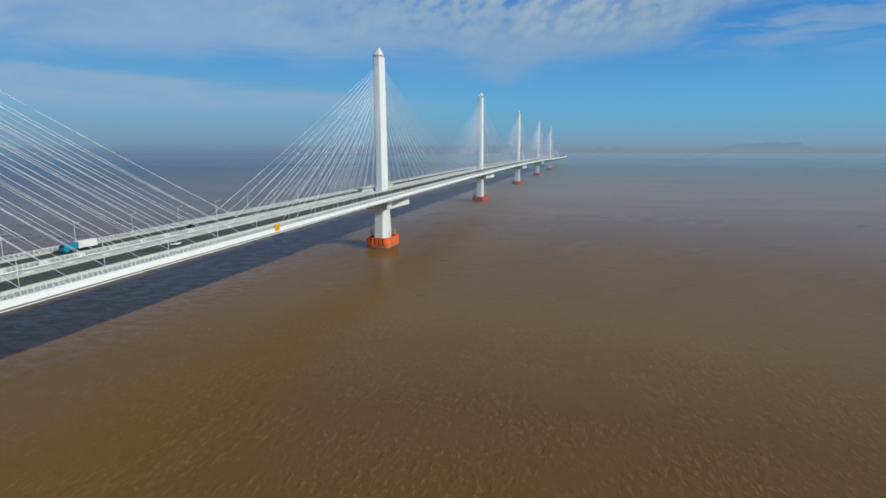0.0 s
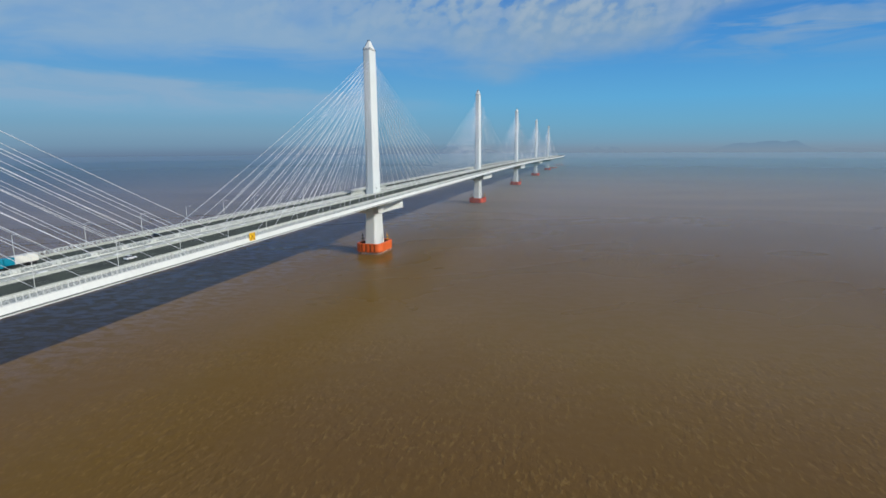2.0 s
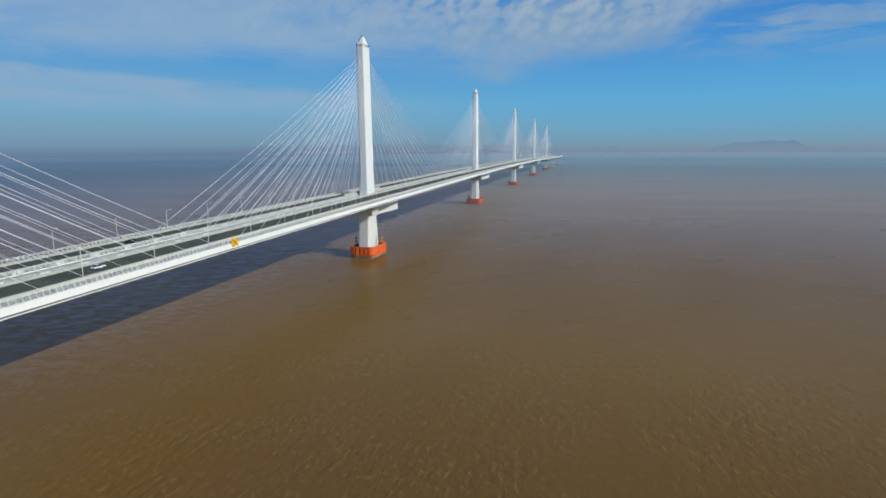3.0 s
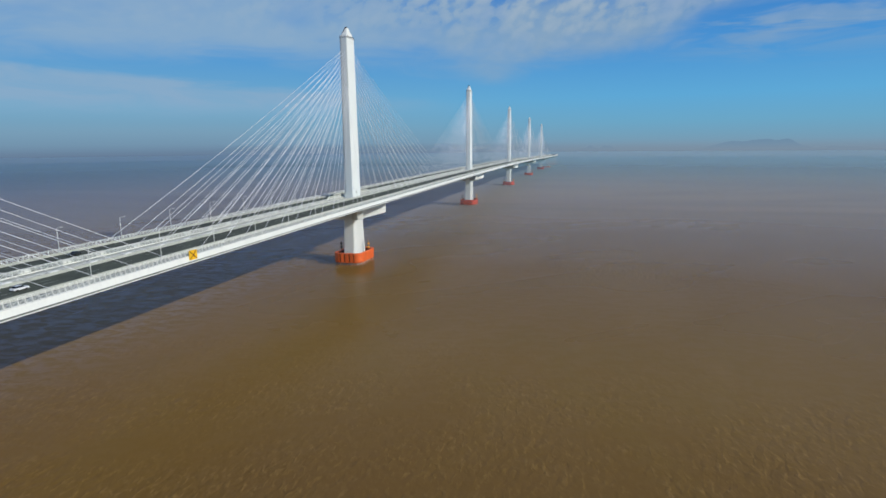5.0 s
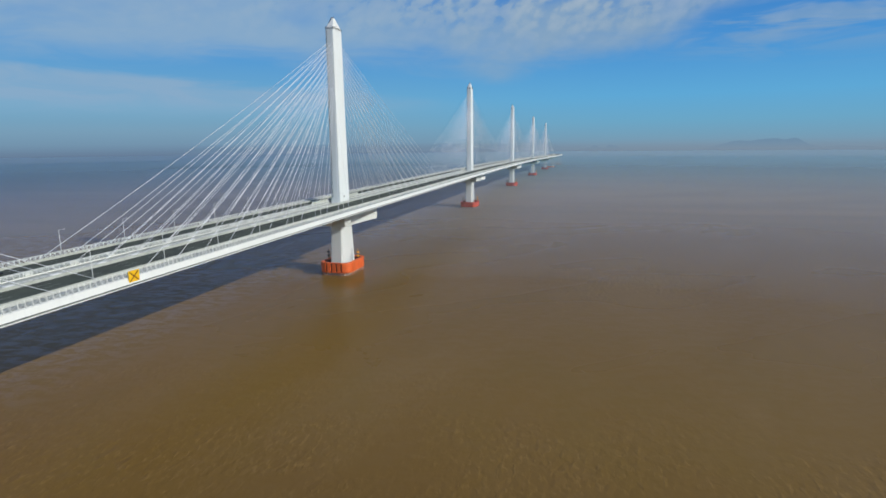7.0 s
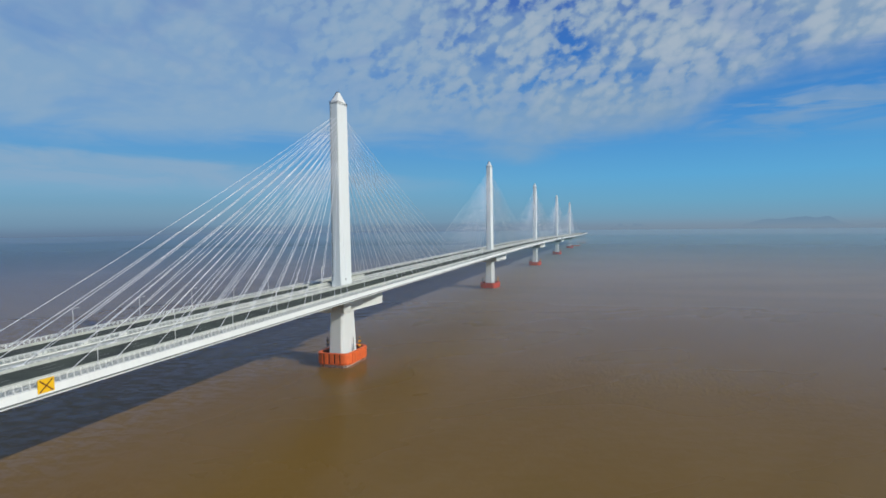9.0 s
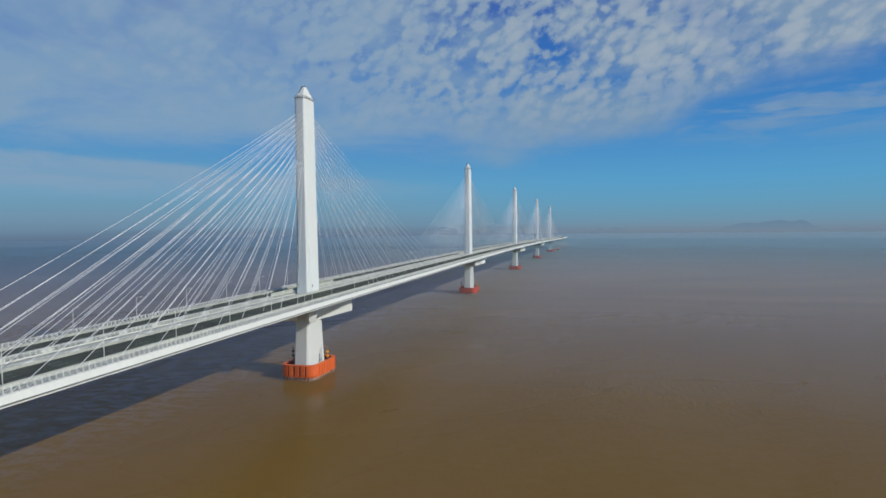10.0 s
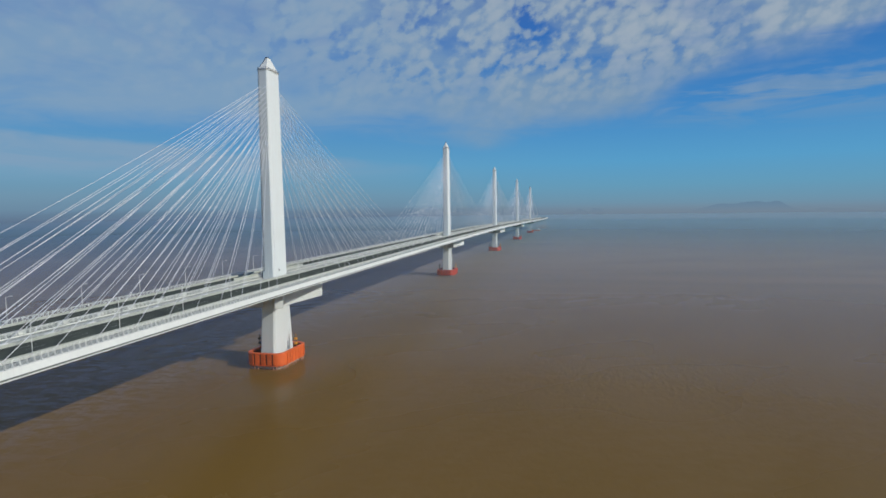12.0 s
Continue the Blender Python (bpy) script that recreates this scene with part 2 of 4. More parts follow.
def make_water():
    """Silty estuary water: brown body, sky gloss, wind ripples over slow swells and current streaks."""
    mat = bpy.data.materials.new("silty_water")
    mat.use_nodes = True
    t = Nodes(mat.node_tree)
    b = mat.node_tree.nodes["Principled BSDF"]
    pos = t.n("ShaderNodeNewGeometry").outputs["Position"]

    sep = t.n("ShaderNodeSeparateXYZ")
    mat.node_tree.links.new(pos, sep.inputs[0])

    def lie(turn, length, width):
        """Ground position in lengths along and widths across a bearing."""
        c, q = math.cos(radians(turn)), math.sin(radians(turn))
        u = t.m("ADD", t.m("MULTIPLY", sep.outputs[0], c / length), t.m("MULTIPLY", sep.outputs[1], q / length))
        v = t.m("SUBTRACT", t.m("MULTIPLY", sep.outputs[1], c / width), t.m("MULTIPLY", sep.outputs[0], q / width))
        return t.xyz(u, v, 0.0)

    silt = t.noise(lie(75, 260.0, 90.0), 1.0, 5.0, 0.6, 0.6)
    plume = t.noise(lie(110, 80.0, 40.0), 1.0, 5.0, 0.6, 1.0)
    col = t.mix(t.step(silt, 0.35, 0.65), (0.210, 0.125, 0.027, 1), (0.228, 0.141, 0.039, 1))
    col = t.mix(t.m("MULTIPLY", t.step(plume, 0.45, 0.75), 0.3), col, (0.190, 0.122, 0.024, 1))
    # body colour darkens towards the south, most in the east
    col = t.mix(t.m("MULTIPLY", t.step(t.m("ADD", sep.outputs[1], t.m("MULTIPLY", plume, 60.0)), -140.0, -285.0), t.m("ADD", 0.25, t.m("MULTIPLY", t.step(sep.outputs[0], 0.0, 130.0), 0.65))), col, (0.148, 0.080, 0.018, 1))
    # wind ripples in drifting patches, small crests of lighter colour among them
    gust = t.step(t.noise(lie(40, 170.0, 80.0), 1.0, 3.0, 0.5, 0.5), 0.40, 0.72)
    wave = t.noise(lie(80, 5.4, 2.6), 1.0, 2.0, 0.45, 0.3)
    cross = t.noise(lie(112, 5.0, 3.2), 1.0, 2.0, 0.45, 0.4)
    fine = t.noise(lie(60, 1.7, 1.0), 1.0, 2.0, 0.5, 0.3)
    swell = t.noise(lie(20, 30.0, 16.0), 1.0, 3.0, 0.5, 0.3)
    # the south is choppy in patches, the water beside the bridge is ruffled, the rest lies smooth
    south = t.step(t.m("ADD", sep.outputs[1], t.m("MULTIPLY", plume, 90.0)), -90.0, -200.0)
    chop = t.m("MULTIPLY", south, t.step(t.noise(lie(25, 60.0, 34.0), 1.0, 3.0, 0.6, 0.6), 0.32, 0.60))
    chop = t.m("MAXIMUM", chop, t.m("MULTIPLY", t.m("MULTIPLY", t.bell(sep.outputs[0], 200.0, 95.0), t.bell(sep.outputs[1], 10.0, 55.0)), t.m("MULTIPLY", t.step(plume, 0.32, 0.58), 1.2)))
    beside = t.step(sep.outputs[0], -5.0, -50.0)
    crest = t.m("MULTIPLY", t.step(t.noise(lie(98, 3.2, 1.6), 1.0, 2.0, 0.5, 0.4), 0.50, 0.76), chop)
    col = t.mix(t.m("MULTIPLY", crest, 0.36), col, (0.35, 0.220, 0.066, 1))
    h = t.m("ADD", t.m("MULTIPLY", wave, 1.0), t.m("ADD", t.m("MULTIPLY", cross, 1.0), t.m("MULTIPLY", fine, 0.18)))
    h = t.m("MULTIPLY", t.m("SUBTRACT", h, 1.09), t.m("ADD", t.m("ADD", 0.05, t.m("MULTIPLY", gust, 0.08)), t.m("MAXIMUM", t.m("MULTIPLY", chop, 0.42), t.m("MULTIPLY", beside, 0.30))))
    h = t.m("ADD", t.m("ADD", h, t.m("MULTIPLY", swell, 0.25)), t.m("MULTIPLY", crest, 0.12))
    bp = t.n("ShaderNodeBump")
    bp.inputs["Strength"].default_value = 1.0
    bp.inputs["Distance"].default_value = 0.70
    t.put(bp.inputs["Height"], h)
    # a slick of still water in the lee of the nearest pier
    eddy = t.m("MULTIPLY", t.bell(sep.outputs[0], 30.0, 32.0), t.bell(sep.outputs[1], -22.0, 34.0))
    body, sheen, fres = t.n("ShaderNodeBsdfDiffuse"), t.n("ShaderNodeBsdfGlossy"), t.n("ShaderNodeFresnel")
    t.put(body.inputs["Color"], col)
    t.put(body.inputs["Normal"], bp.outputs[0])
    sheen.inputs["Color"].default_value = (0.66, 0.70, 0.86, 1)
    t.put(sheen.inputs["Roughness"], t.m("SUBTRACT", t.m("ADD", 0.27, t.m("MULTIPLY", t.m("MAXIMUM", gust, south), 0.09)), t.m("MULTIPLY", eddy, 0.14)))
    t.put(sheen.inputs["Normal"], bp.outputs[0])
    fres.inputs["IOR"].default_value = 1.33
    slick = t.noise(lie(12, 9.0, 5.0), 1.0, 3.0, 0.6, 0.6)
    gloss = t.m("MULTIPLY", fres.outputs[0], t.m("ADD", t.m("ADD", 0.50, t.m("MULTIPLY", beside, -0.06)), t.m("MULTIPLY", t.step(slick, 0.36, 0.66), t.m("ADD", 0.10, t.m("MULTIPLY", beside, 0.45)))), clamp=True)
    mx = t.n("ShaderNodeMixShader")
    t.put(mx.inputs[0], gloss)
    mat.node_tree.links.new(body.outputs[0], mx.inputs[1])
    mat.node_tree.links.new(sheen.outputs[0], mx.inputs[2])
    mat.node_tree.nodes.remove(b)
    mat.node_tree.links.new(mx.outputs[0], mat.node_tree.nodes["Material Output"].inputs[0])
    return mat


M_WATER = make_water()


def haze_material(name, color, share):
    """Far land with the haze of miles of air painted in as a glow."""
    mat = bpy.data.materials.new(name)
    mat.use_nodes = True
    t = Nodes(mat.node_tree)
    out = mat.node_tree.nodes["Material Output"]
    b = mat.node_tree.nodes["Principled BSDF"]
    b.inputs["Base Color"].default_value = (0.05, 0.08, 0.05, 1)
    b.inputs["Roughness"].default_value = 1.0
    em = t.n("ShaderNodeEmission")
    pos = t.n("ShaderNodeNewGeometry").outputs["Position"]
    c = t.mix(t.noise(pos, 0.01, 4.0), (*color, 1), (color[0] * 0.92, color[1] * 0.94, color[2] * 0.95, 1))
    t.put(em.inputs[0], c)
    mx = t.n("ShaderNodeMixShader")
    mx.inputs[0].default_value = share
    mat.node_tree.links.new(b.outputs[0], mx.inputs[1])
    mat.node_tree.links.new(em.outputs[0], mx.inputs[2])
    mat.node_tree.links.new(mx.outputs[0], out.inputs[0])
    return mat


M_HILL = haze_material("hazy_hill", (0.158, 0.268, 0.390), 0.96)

# ---------------------------------------------------------------- mesh helpers


def mesh_of(name, verts, faces, mat, smooth=False):
    me = bpy.data.meshes.new(name)
    me.from_pydata(verts, [], faces)
    me.materials.append(mat)
    if smooth:
        me.polygons.foreach_set("use_smooth", [True] * len(me.polygons))
    me.update()
    return me


def part(name, me, parent, m=None, label=""):
    """One mesh as a part under a thing."""
    ob = new(name, me)
    ob.parent = parent
    if m is not None:
        ob.matrix_local = m
    if label:
        ob["label"] = label
    return ob


def thing(name, loc, label, category, group="", kind=""):
    ob = new(name)
    ob.location = loc
    ob.empty_display_size = 1.0
    return tagged(ob, label, category, group, kind)


class Solid:
    """Gathers boxes, prisms and tubes into one mesh."""

    def __init__(self):
        self.v, self.f = [], []

    def add(self, verts, faces):
        k = len(self.v)
        self.v.extend(tuple(p) for p in verts)
        self.f.extend(tuple(i + k for i in f) for f in faces)
        return self

    def box(self, x0, x1, y0, y1, z0, z1, m=None):
        vs = [Vector(p) for p in ((x0, y0, z0), (x1, y0, z0), (x1, y1, z0), (x0, y1, z0),
                                  (x0, y0, z1), (x1, y0, z1), (x1, y1, z1), (x0, y1, z1))]
        if m is not None:
            vs = [m @ p for p in vs]
        return self.add(vs, [(3, 2, 1, 0), (4, 5, 6, 7), (0, 1, 5, 4), (1, 2, 6, 5), (2, 3, 7, 6), (3, 0, 4, 7)])

    def bar(self, a, b, w, h=None):
        """A square bar from a to b."""
        a, b = Vector(a), Vector(b)
        h = h or w
        d = b - a
        q = d.to_track_quat("Z", "Y").to_matrix().to_4x4()
        return self.box(-w / 2, w / 2, -h / 2, h / 2, 0, d.length, Matrix.Translation(a) @ q)

    def tube(self, a, b, r0, r1=None, sides=8):
        a, b = Vector(a), Vector(b)
        r1 = r0 if r1 is None else r1
        d = b - a
        q = d.to_track_quat("Z", "Y").to_matrix()
        vs = []
        for r, c in ((r0, a), (r1, b)):
            for i in range(sides):
                t = 2 * math.pi * i / sides
                vs.append(c + q @ Vector((r * math.cos(t), r * math.sin(t), 0)))
        fs = [(i, (i + 1) % sides, sides + (i + 1) % sides, sides + i) for i in range(sides)]
        fs += [tuple(range(sides - 1, -1, -1)), tuple(range(sides, 2 * sides))]
        return self.add(vs, fs)

    def loft(self, rings, closed_ends=True):
        """Skin over rings of equal length, each a list of points running anticlockwise from above."""
        n = len(rings[0])
        vs = [p for r in rings for p in r]
        fs = []
        for k in range(len(rings) - 1):
            for i in range(n):
                j = (i + 1) % n
                fs.append((k * n + i, k * n + j, (k + 1) * n + j, (k + 1) * n + i))
        if closed_ends:
            fs.append(tuple(range(n - 1, -1, -1)))
            fs.append(tuple((len(rings) - 1) * n + i for i in range(n)))
        return self.add(vs, fs)

    def mesh(self, name, mat, smooth=False):
        return mesh_of(name, self.v, self.f, mat, smooth)


# ---------------------------------------------------------------- plan of the bridge
SPAN = 428.0
PYLONS = [SPAN * k for k in range(-1, 5)]
DECK_Y0, DECK_Y1 = -640.0, 2330.0
TOPS = [166.4, 168.2, 170.0, 169.0, 166.0, 162.0]        # heights of the pylon tips
ROAD_IN, ROAD_OUT = 7.0, 22.0


def road_z(y):
    """Height of the road: it climbs to a long crest beyond the second pylon and falls away again."""
    u = y / 1000.0
    return 49.03 + u * (9.648 + u * (-3.882 + u * (-4.007 + u * 1.539)))


def stations(y0, y1, step):
    n = max(1, round((y1 - y0) / step))
    return [y0 + (y1 - y0) * i / n for i in range(n + 1)]


def sweep(section, y0, y1, step=20.0, side=1, solid=None):
    """Carry a cross section of (x, height over the road) along the deck."""
    s = solid or Solid()
    rings = [[(side * x, y, road_z(y) + h) for x, h in section] for y in stations(y0, y1, step)]
    return s.loft(rings)


# ---------------------------------------------------------------- water
w = Solid()
ring_r = [0, 300, 900, 2000, 4000, 8000, 16000]
nseg = 48
wv = [(0.0, 300.0, 0.0)]
for r in ring_r[1:]:
    wv += [(r * math.cos(2 * math.pi * i / nseg), 300 + r * math.sin(2 * math.pi * i / nseg), 0.0) for i in range(nseg)]
wf = [(0, 1 + i, 1 + (i + 1) % nseg) for i in range(nseg)]
for k in range(len(ring_r) - 2):
    a, b = 1 + k * nseg, 1 + (k + 1) * nseg
    wf += [(a + i, b + i, b + (i + 1) % nseg, a + (i + 1) % nseg) for i in range(nseg)]
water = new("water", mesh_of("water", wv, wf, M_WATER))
tagged(water, "brown silty estuary water with wind ripples", "water", kind="structure")

# ---------------------------------------------------------------- far hills


def ridge(name, az0, az1, dist, height, seed, label):
    """A long low ridge far across the water, with a rolling crest."""
    rnd = random.Random(seed)
    n = 60
    ph = [rnd.uniform(0, 6.28) for _ in range(6)]
    vs, fs = [], []
    for i in range(n + 1):
        u = i / n
        a = radians(az0 + (az1 - az0) * u)
        env = math.sin(math.pi * u) ** 0.7
        crest = height * env * (0.70 + 0.22 * math.sin(5 * u + ph[0]) + 0.12 * math.sin(11 * u + ph[1]) + 0.06 * math.sin(23 * u + ph[2]) + 0.03 * math.sin(47 * u + ph[3]))
        crest = max(crest, 1.0)
        dx, dy = math.sin(a), math.cos(a)
        for off, h in ((-160, -2.0), (-70, crest * 0.62), (0, crest), (90, crest * 0.6), (180, -2.0)):
            r = dist + off
            vs.append((172 + r * dx, -380 + r * dy, h))
    for i in range(n):
        for j in range(4):
            a = i * 5 + j
            fs.append((a, a + 1, a + 6, a + 5))
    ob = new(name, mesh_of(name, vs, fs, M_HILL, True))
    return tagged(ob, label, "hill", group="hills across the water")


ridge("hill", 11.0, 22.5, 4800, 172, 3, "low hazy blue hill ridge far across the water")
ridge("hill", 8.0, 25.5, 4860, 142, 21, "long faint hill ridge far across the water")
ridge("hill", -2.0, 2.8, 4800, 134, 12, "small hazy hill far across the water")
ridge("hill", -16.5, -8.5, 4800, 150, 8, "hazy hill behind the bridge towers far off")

# ---------------------------------------------------------------- haze: the far air, and painted haze sheets over the water


def make_distance():
    """The plain far backdrop: haze painted as glowing colour, fading out upwards."""
    mat = bpy.data.materials.new("far_air")
    mat.use_nodes = True
    nt = mat.node_tree
    nt.nodes.clear()
    t = Nodes(nt)
    sep = t.n("ShaderNodeSeparateXYZ")
    nt.links.new(t.n("ShaderNodeNewGeometry").outputs["Position"], sep.inputs[0])
    x, y, z = sep.outputs
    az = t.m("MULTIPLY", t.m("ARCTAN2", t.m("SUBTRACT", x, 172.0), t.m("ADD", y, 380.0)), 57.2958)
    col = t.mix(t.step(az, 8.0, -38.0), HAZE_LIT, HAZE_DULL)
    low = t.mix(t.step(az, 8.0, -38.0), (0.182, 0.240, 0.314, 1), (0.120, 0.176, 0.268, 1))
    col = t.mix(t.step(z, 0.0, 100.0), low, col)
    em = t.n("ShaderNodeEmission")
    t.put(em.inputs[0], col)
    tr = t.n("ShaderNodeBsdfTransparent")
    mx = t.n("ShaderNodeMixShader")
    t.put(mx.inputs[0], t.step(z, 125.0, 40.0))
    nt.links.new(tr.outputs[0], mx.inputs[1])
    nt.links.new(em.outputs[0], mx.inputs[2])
    out = t.n("ShaderNodeOutputMaterial")
    nt.links.new(mx.outputs[0], out.inputs[0])
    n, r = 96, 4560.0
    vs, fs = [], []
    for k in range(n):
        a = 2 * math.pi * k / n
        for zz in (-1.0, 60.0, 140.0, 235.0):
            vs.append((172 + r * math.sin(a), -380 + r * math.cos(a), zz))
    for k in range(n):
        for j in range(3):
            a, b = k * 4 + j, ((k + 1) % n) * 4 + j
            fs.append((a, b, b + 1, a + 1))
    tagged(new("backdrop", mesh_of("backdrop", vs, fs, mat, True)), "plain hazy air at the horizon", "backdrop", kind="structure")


def make_haze_sheet(height, lift, most, inner):
    """A sheet over the open water with distance haze painted into its colour and opacity, denser and patchy farther
    out; lift stretches it to the water seen through it.
    """
    mat = bpy.data.materials.new("mist")
    mat.use_nodes = True
    nt = mat.node_tree
    nt.nodes.clear()
    t = Nodes(nt)
    pos = t.n("ShaderNodeNewGeometry").outputs["Position"]
    sep = t.n("ShaderNodeSeparateXYZ")
    nt.links.new(pos, sep.inputs[0])
    x, y, z = sep.outputs
    # painted haze grows with distance from a point near the camera's path
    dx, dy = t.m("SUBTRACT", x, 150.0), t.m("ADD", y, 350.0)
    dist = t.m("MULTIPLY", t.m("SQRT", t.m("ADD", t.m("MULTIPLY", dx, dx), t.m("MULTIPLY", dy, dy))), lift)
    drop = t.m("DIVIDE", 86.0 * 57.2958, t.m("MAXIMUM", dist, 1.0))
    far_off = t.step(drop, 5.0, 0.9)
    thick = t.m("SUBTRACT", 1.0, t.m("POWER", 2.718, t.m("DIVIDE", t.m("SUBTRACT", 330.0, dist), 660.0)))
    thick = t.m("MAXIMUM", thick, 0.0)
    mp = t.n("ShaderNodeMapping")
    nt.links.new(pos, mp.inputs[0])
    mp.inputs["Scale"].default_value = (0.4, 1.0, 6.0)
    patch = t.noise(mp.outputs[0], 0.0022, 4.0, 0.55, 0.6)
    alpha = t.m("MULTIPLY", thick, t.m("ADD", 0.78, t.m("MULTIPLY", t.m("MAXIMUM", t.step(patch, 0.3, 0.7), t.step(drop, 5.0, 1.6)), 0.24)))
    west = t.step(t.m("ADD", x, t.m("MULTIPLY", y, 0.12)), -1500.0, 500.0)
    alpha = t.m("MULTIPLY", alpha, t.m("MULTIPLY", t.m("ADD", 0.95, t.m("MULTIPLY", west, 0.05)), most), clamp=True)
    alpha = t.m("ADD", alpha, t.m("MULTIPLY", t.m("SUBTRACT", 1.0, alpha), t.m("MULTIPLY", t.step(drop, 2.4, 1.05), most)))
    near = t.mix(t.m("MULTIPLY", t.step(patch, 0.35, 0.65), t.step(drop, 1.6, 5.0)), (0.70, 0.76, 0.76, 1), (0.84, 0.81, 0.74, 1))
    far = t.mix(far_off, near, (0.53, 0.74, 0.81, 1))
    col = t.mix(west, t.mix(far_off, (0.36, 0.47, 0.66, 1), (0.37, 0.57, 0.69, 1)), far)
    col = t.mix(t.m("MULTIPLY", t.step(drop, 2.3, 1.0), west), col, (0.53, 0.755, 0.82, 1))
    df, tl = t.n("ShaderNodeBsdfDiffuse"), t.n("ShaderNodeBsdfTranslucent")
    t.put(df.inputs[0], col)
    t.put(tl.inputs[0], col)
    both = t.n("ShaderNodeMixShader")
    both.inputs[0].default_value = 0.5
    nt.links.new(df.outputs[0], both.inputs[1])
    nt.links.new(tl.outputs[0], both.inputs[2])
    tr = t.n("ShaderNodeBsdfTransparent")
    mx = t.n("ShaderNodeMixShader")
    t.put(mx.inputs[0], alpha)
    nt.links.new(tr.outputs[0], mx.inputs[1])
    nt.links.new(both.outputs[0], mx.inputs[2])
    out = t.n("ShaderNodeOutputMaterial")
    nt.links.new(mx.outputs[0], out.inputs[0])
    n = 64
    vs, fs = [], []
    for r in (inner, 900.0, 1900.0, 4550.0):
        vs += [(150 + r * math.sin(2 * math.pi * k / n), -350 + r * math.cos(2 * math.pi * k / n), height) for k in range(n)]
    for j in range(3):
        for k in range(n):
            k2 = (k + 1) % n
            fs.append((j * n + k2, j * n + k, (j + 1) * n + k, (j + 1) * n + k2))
    tagged(new("mist", mesh_of("mist", vs, fs, mat)), "sheet painted with grey distance haze over the water", "mist", kind="stuff")


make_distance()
make_haze_sheet(1.6, 1.0, 0.88, 350.0)
make_haze_sheet(39.0, 1.85, 0.28, 190.0)

# ---------------------------------------------------------------- pylons


def chamfered(cx, cy, hx, hy, ch, z):
    """An eight-cornered section round (cx, cy)."""
    pts = [(hx, -hy + ch), (hx, hy - ch), (hx - ch, hy), (-hx + ch, hy), (-hx, hy - ch), (-hx, -hy + ch), (-hx + ch, -hy), (hx - ch, -hy)]
    return [(cx + x, cy + y, z) for x, y in pts]


def shaft_parts(top):
    """The tapering shaft and the pointed cap of a pylon that ends at this height."""
    t = top - 7.4
    shaft = Solid().loft([chamfered(0, 0, 3.50, 7.45, 0.55, 44.0), chamfered(0, 0, 3.40, 7.30, 0.55, 52.0),
                          chamfered(0, 0, 3.00, 6.75, 0.5, 110.0), chamfered(0, 0, 2.75, 6.25, 0.5, t)]).mesh("shaft", M_CONC)
    cap = Solid().loft([chamfered(0, 0, 2.80, 6.30, 0.5, t), chamfered(0, 0, 2.70, 6.05, 0.5, t + 0.9),
                        chamfered(0, 0, 0.75, 1.3, 0.2, top)]).mesh("cap", M_STEEL)
    return shaft, cap


def shaft_half(z, top):
    """Half the length of the shaft along the bridge at a height."""
    return 7.30 - (z - 52.0) * 1.05 / (top - 59.4)


PIER = Solid().loft([chamfered(0, 0, 4.5, 10.7, 0.9, 5.4), chamfered(0, 0, 4.4, 10.1, 0.9, 12.0), chamfered(0, 0, 4.1, 8.7, 0.8, 30.0),
                     chamfered(0, 0, 3.9, 7.8, 0.7, 44.0)]).mesh("pier", M_CONC)


def arm_mesh(sx, sy):
    """One arm of the X-shaped bracket under the carriageways."""
    a, b = Vector((sx * 1.5, sy * 2.5, 0)), Vector((sx * 15.6, sy * 24.0, 0))
    d = (b - a).normalized()
    n = Vector((-d.y, d.x, 0)) * 2.1
    rings = []
    for p, z0, z1 in ((a, 34.2, 46.0), (a + d * 6, 35.0, 46.0), (b, 37.6, 46.0)):
        rings.append([p + n + Vector((0, 0, z0)), p - n + Vector((0, 0, z0)), p - n + Vector((0, 0, z1)), p + n + Vector((0, 0, z1))])
    return Solid().loft(rings).mesh("bracket_arm", M_CONC)


ARMS = [arm_mesh(sx, sy) for sx in (1, -1) for sy in (1, -1)]
PIER_LADDER = Solid().bar((4.62, 5.6, 5.4), (4.48, 5.6, 15.5), 0.28, 0.18).mesh("pier_ladder", M_DARK)
BEARING = Solid().box(-1.1, 1.1, -1.1, 1.1, 0.0, 1.0).mesh("bearing", M_CAPCONC)


def cap_rail_mesh():
    s = Solid()
    ring = chamfered(0, 0, 2.92, 6.42, 0.55, 0)
    for k in range(8):
        a, b = Vector(ring[k]), Vector(ring[(k + 1) % 8])
        for z in (163.9, 164.5, 165.1):
            s.bar(a + Vector((0, 0, z)), b + Vector((0, 0, z)), 0.06)
        n = max(1, round((b - a).length / 1.7))
        for j in range(n):
            p = a.lerp(b, j / n)
            s.bar(p + Vector((0, 0, 163.4)), p + Vector((0, 0, 165.1)), 0.13)
    return s.mesh("cap_railing", M_DARK)


def ladder_mesh():
    """Caged ladder up the shaft and over the cap, for a tip at 171 m."""
    s = Solid()
    for x in (-2.55, -1.95):
        s.bar((x, -7.38, 55), (x, -6.36, 163.4), 0.07)
        s.bar((x, -6.3, 163.6), (x * 0.2, -1.4, 171.2), 0.22)
    for k in range(55):
        z = 56 + k * 1.95
        y = -7.38 + (z - 55) / 108.4 * 1.02
        s.bar((-2.55, y, z), (-1.95, y, z), 0.05)
    s.box(-0.9, 0.3, -1.3, 0.9, 171.0, 171.5)
    s.tube((0.2, 0.2, 171.0), (0.2, 0.2, 172.6), 0.08, 0.05, 6)
    return s.mesh("ladder", M_DARK)


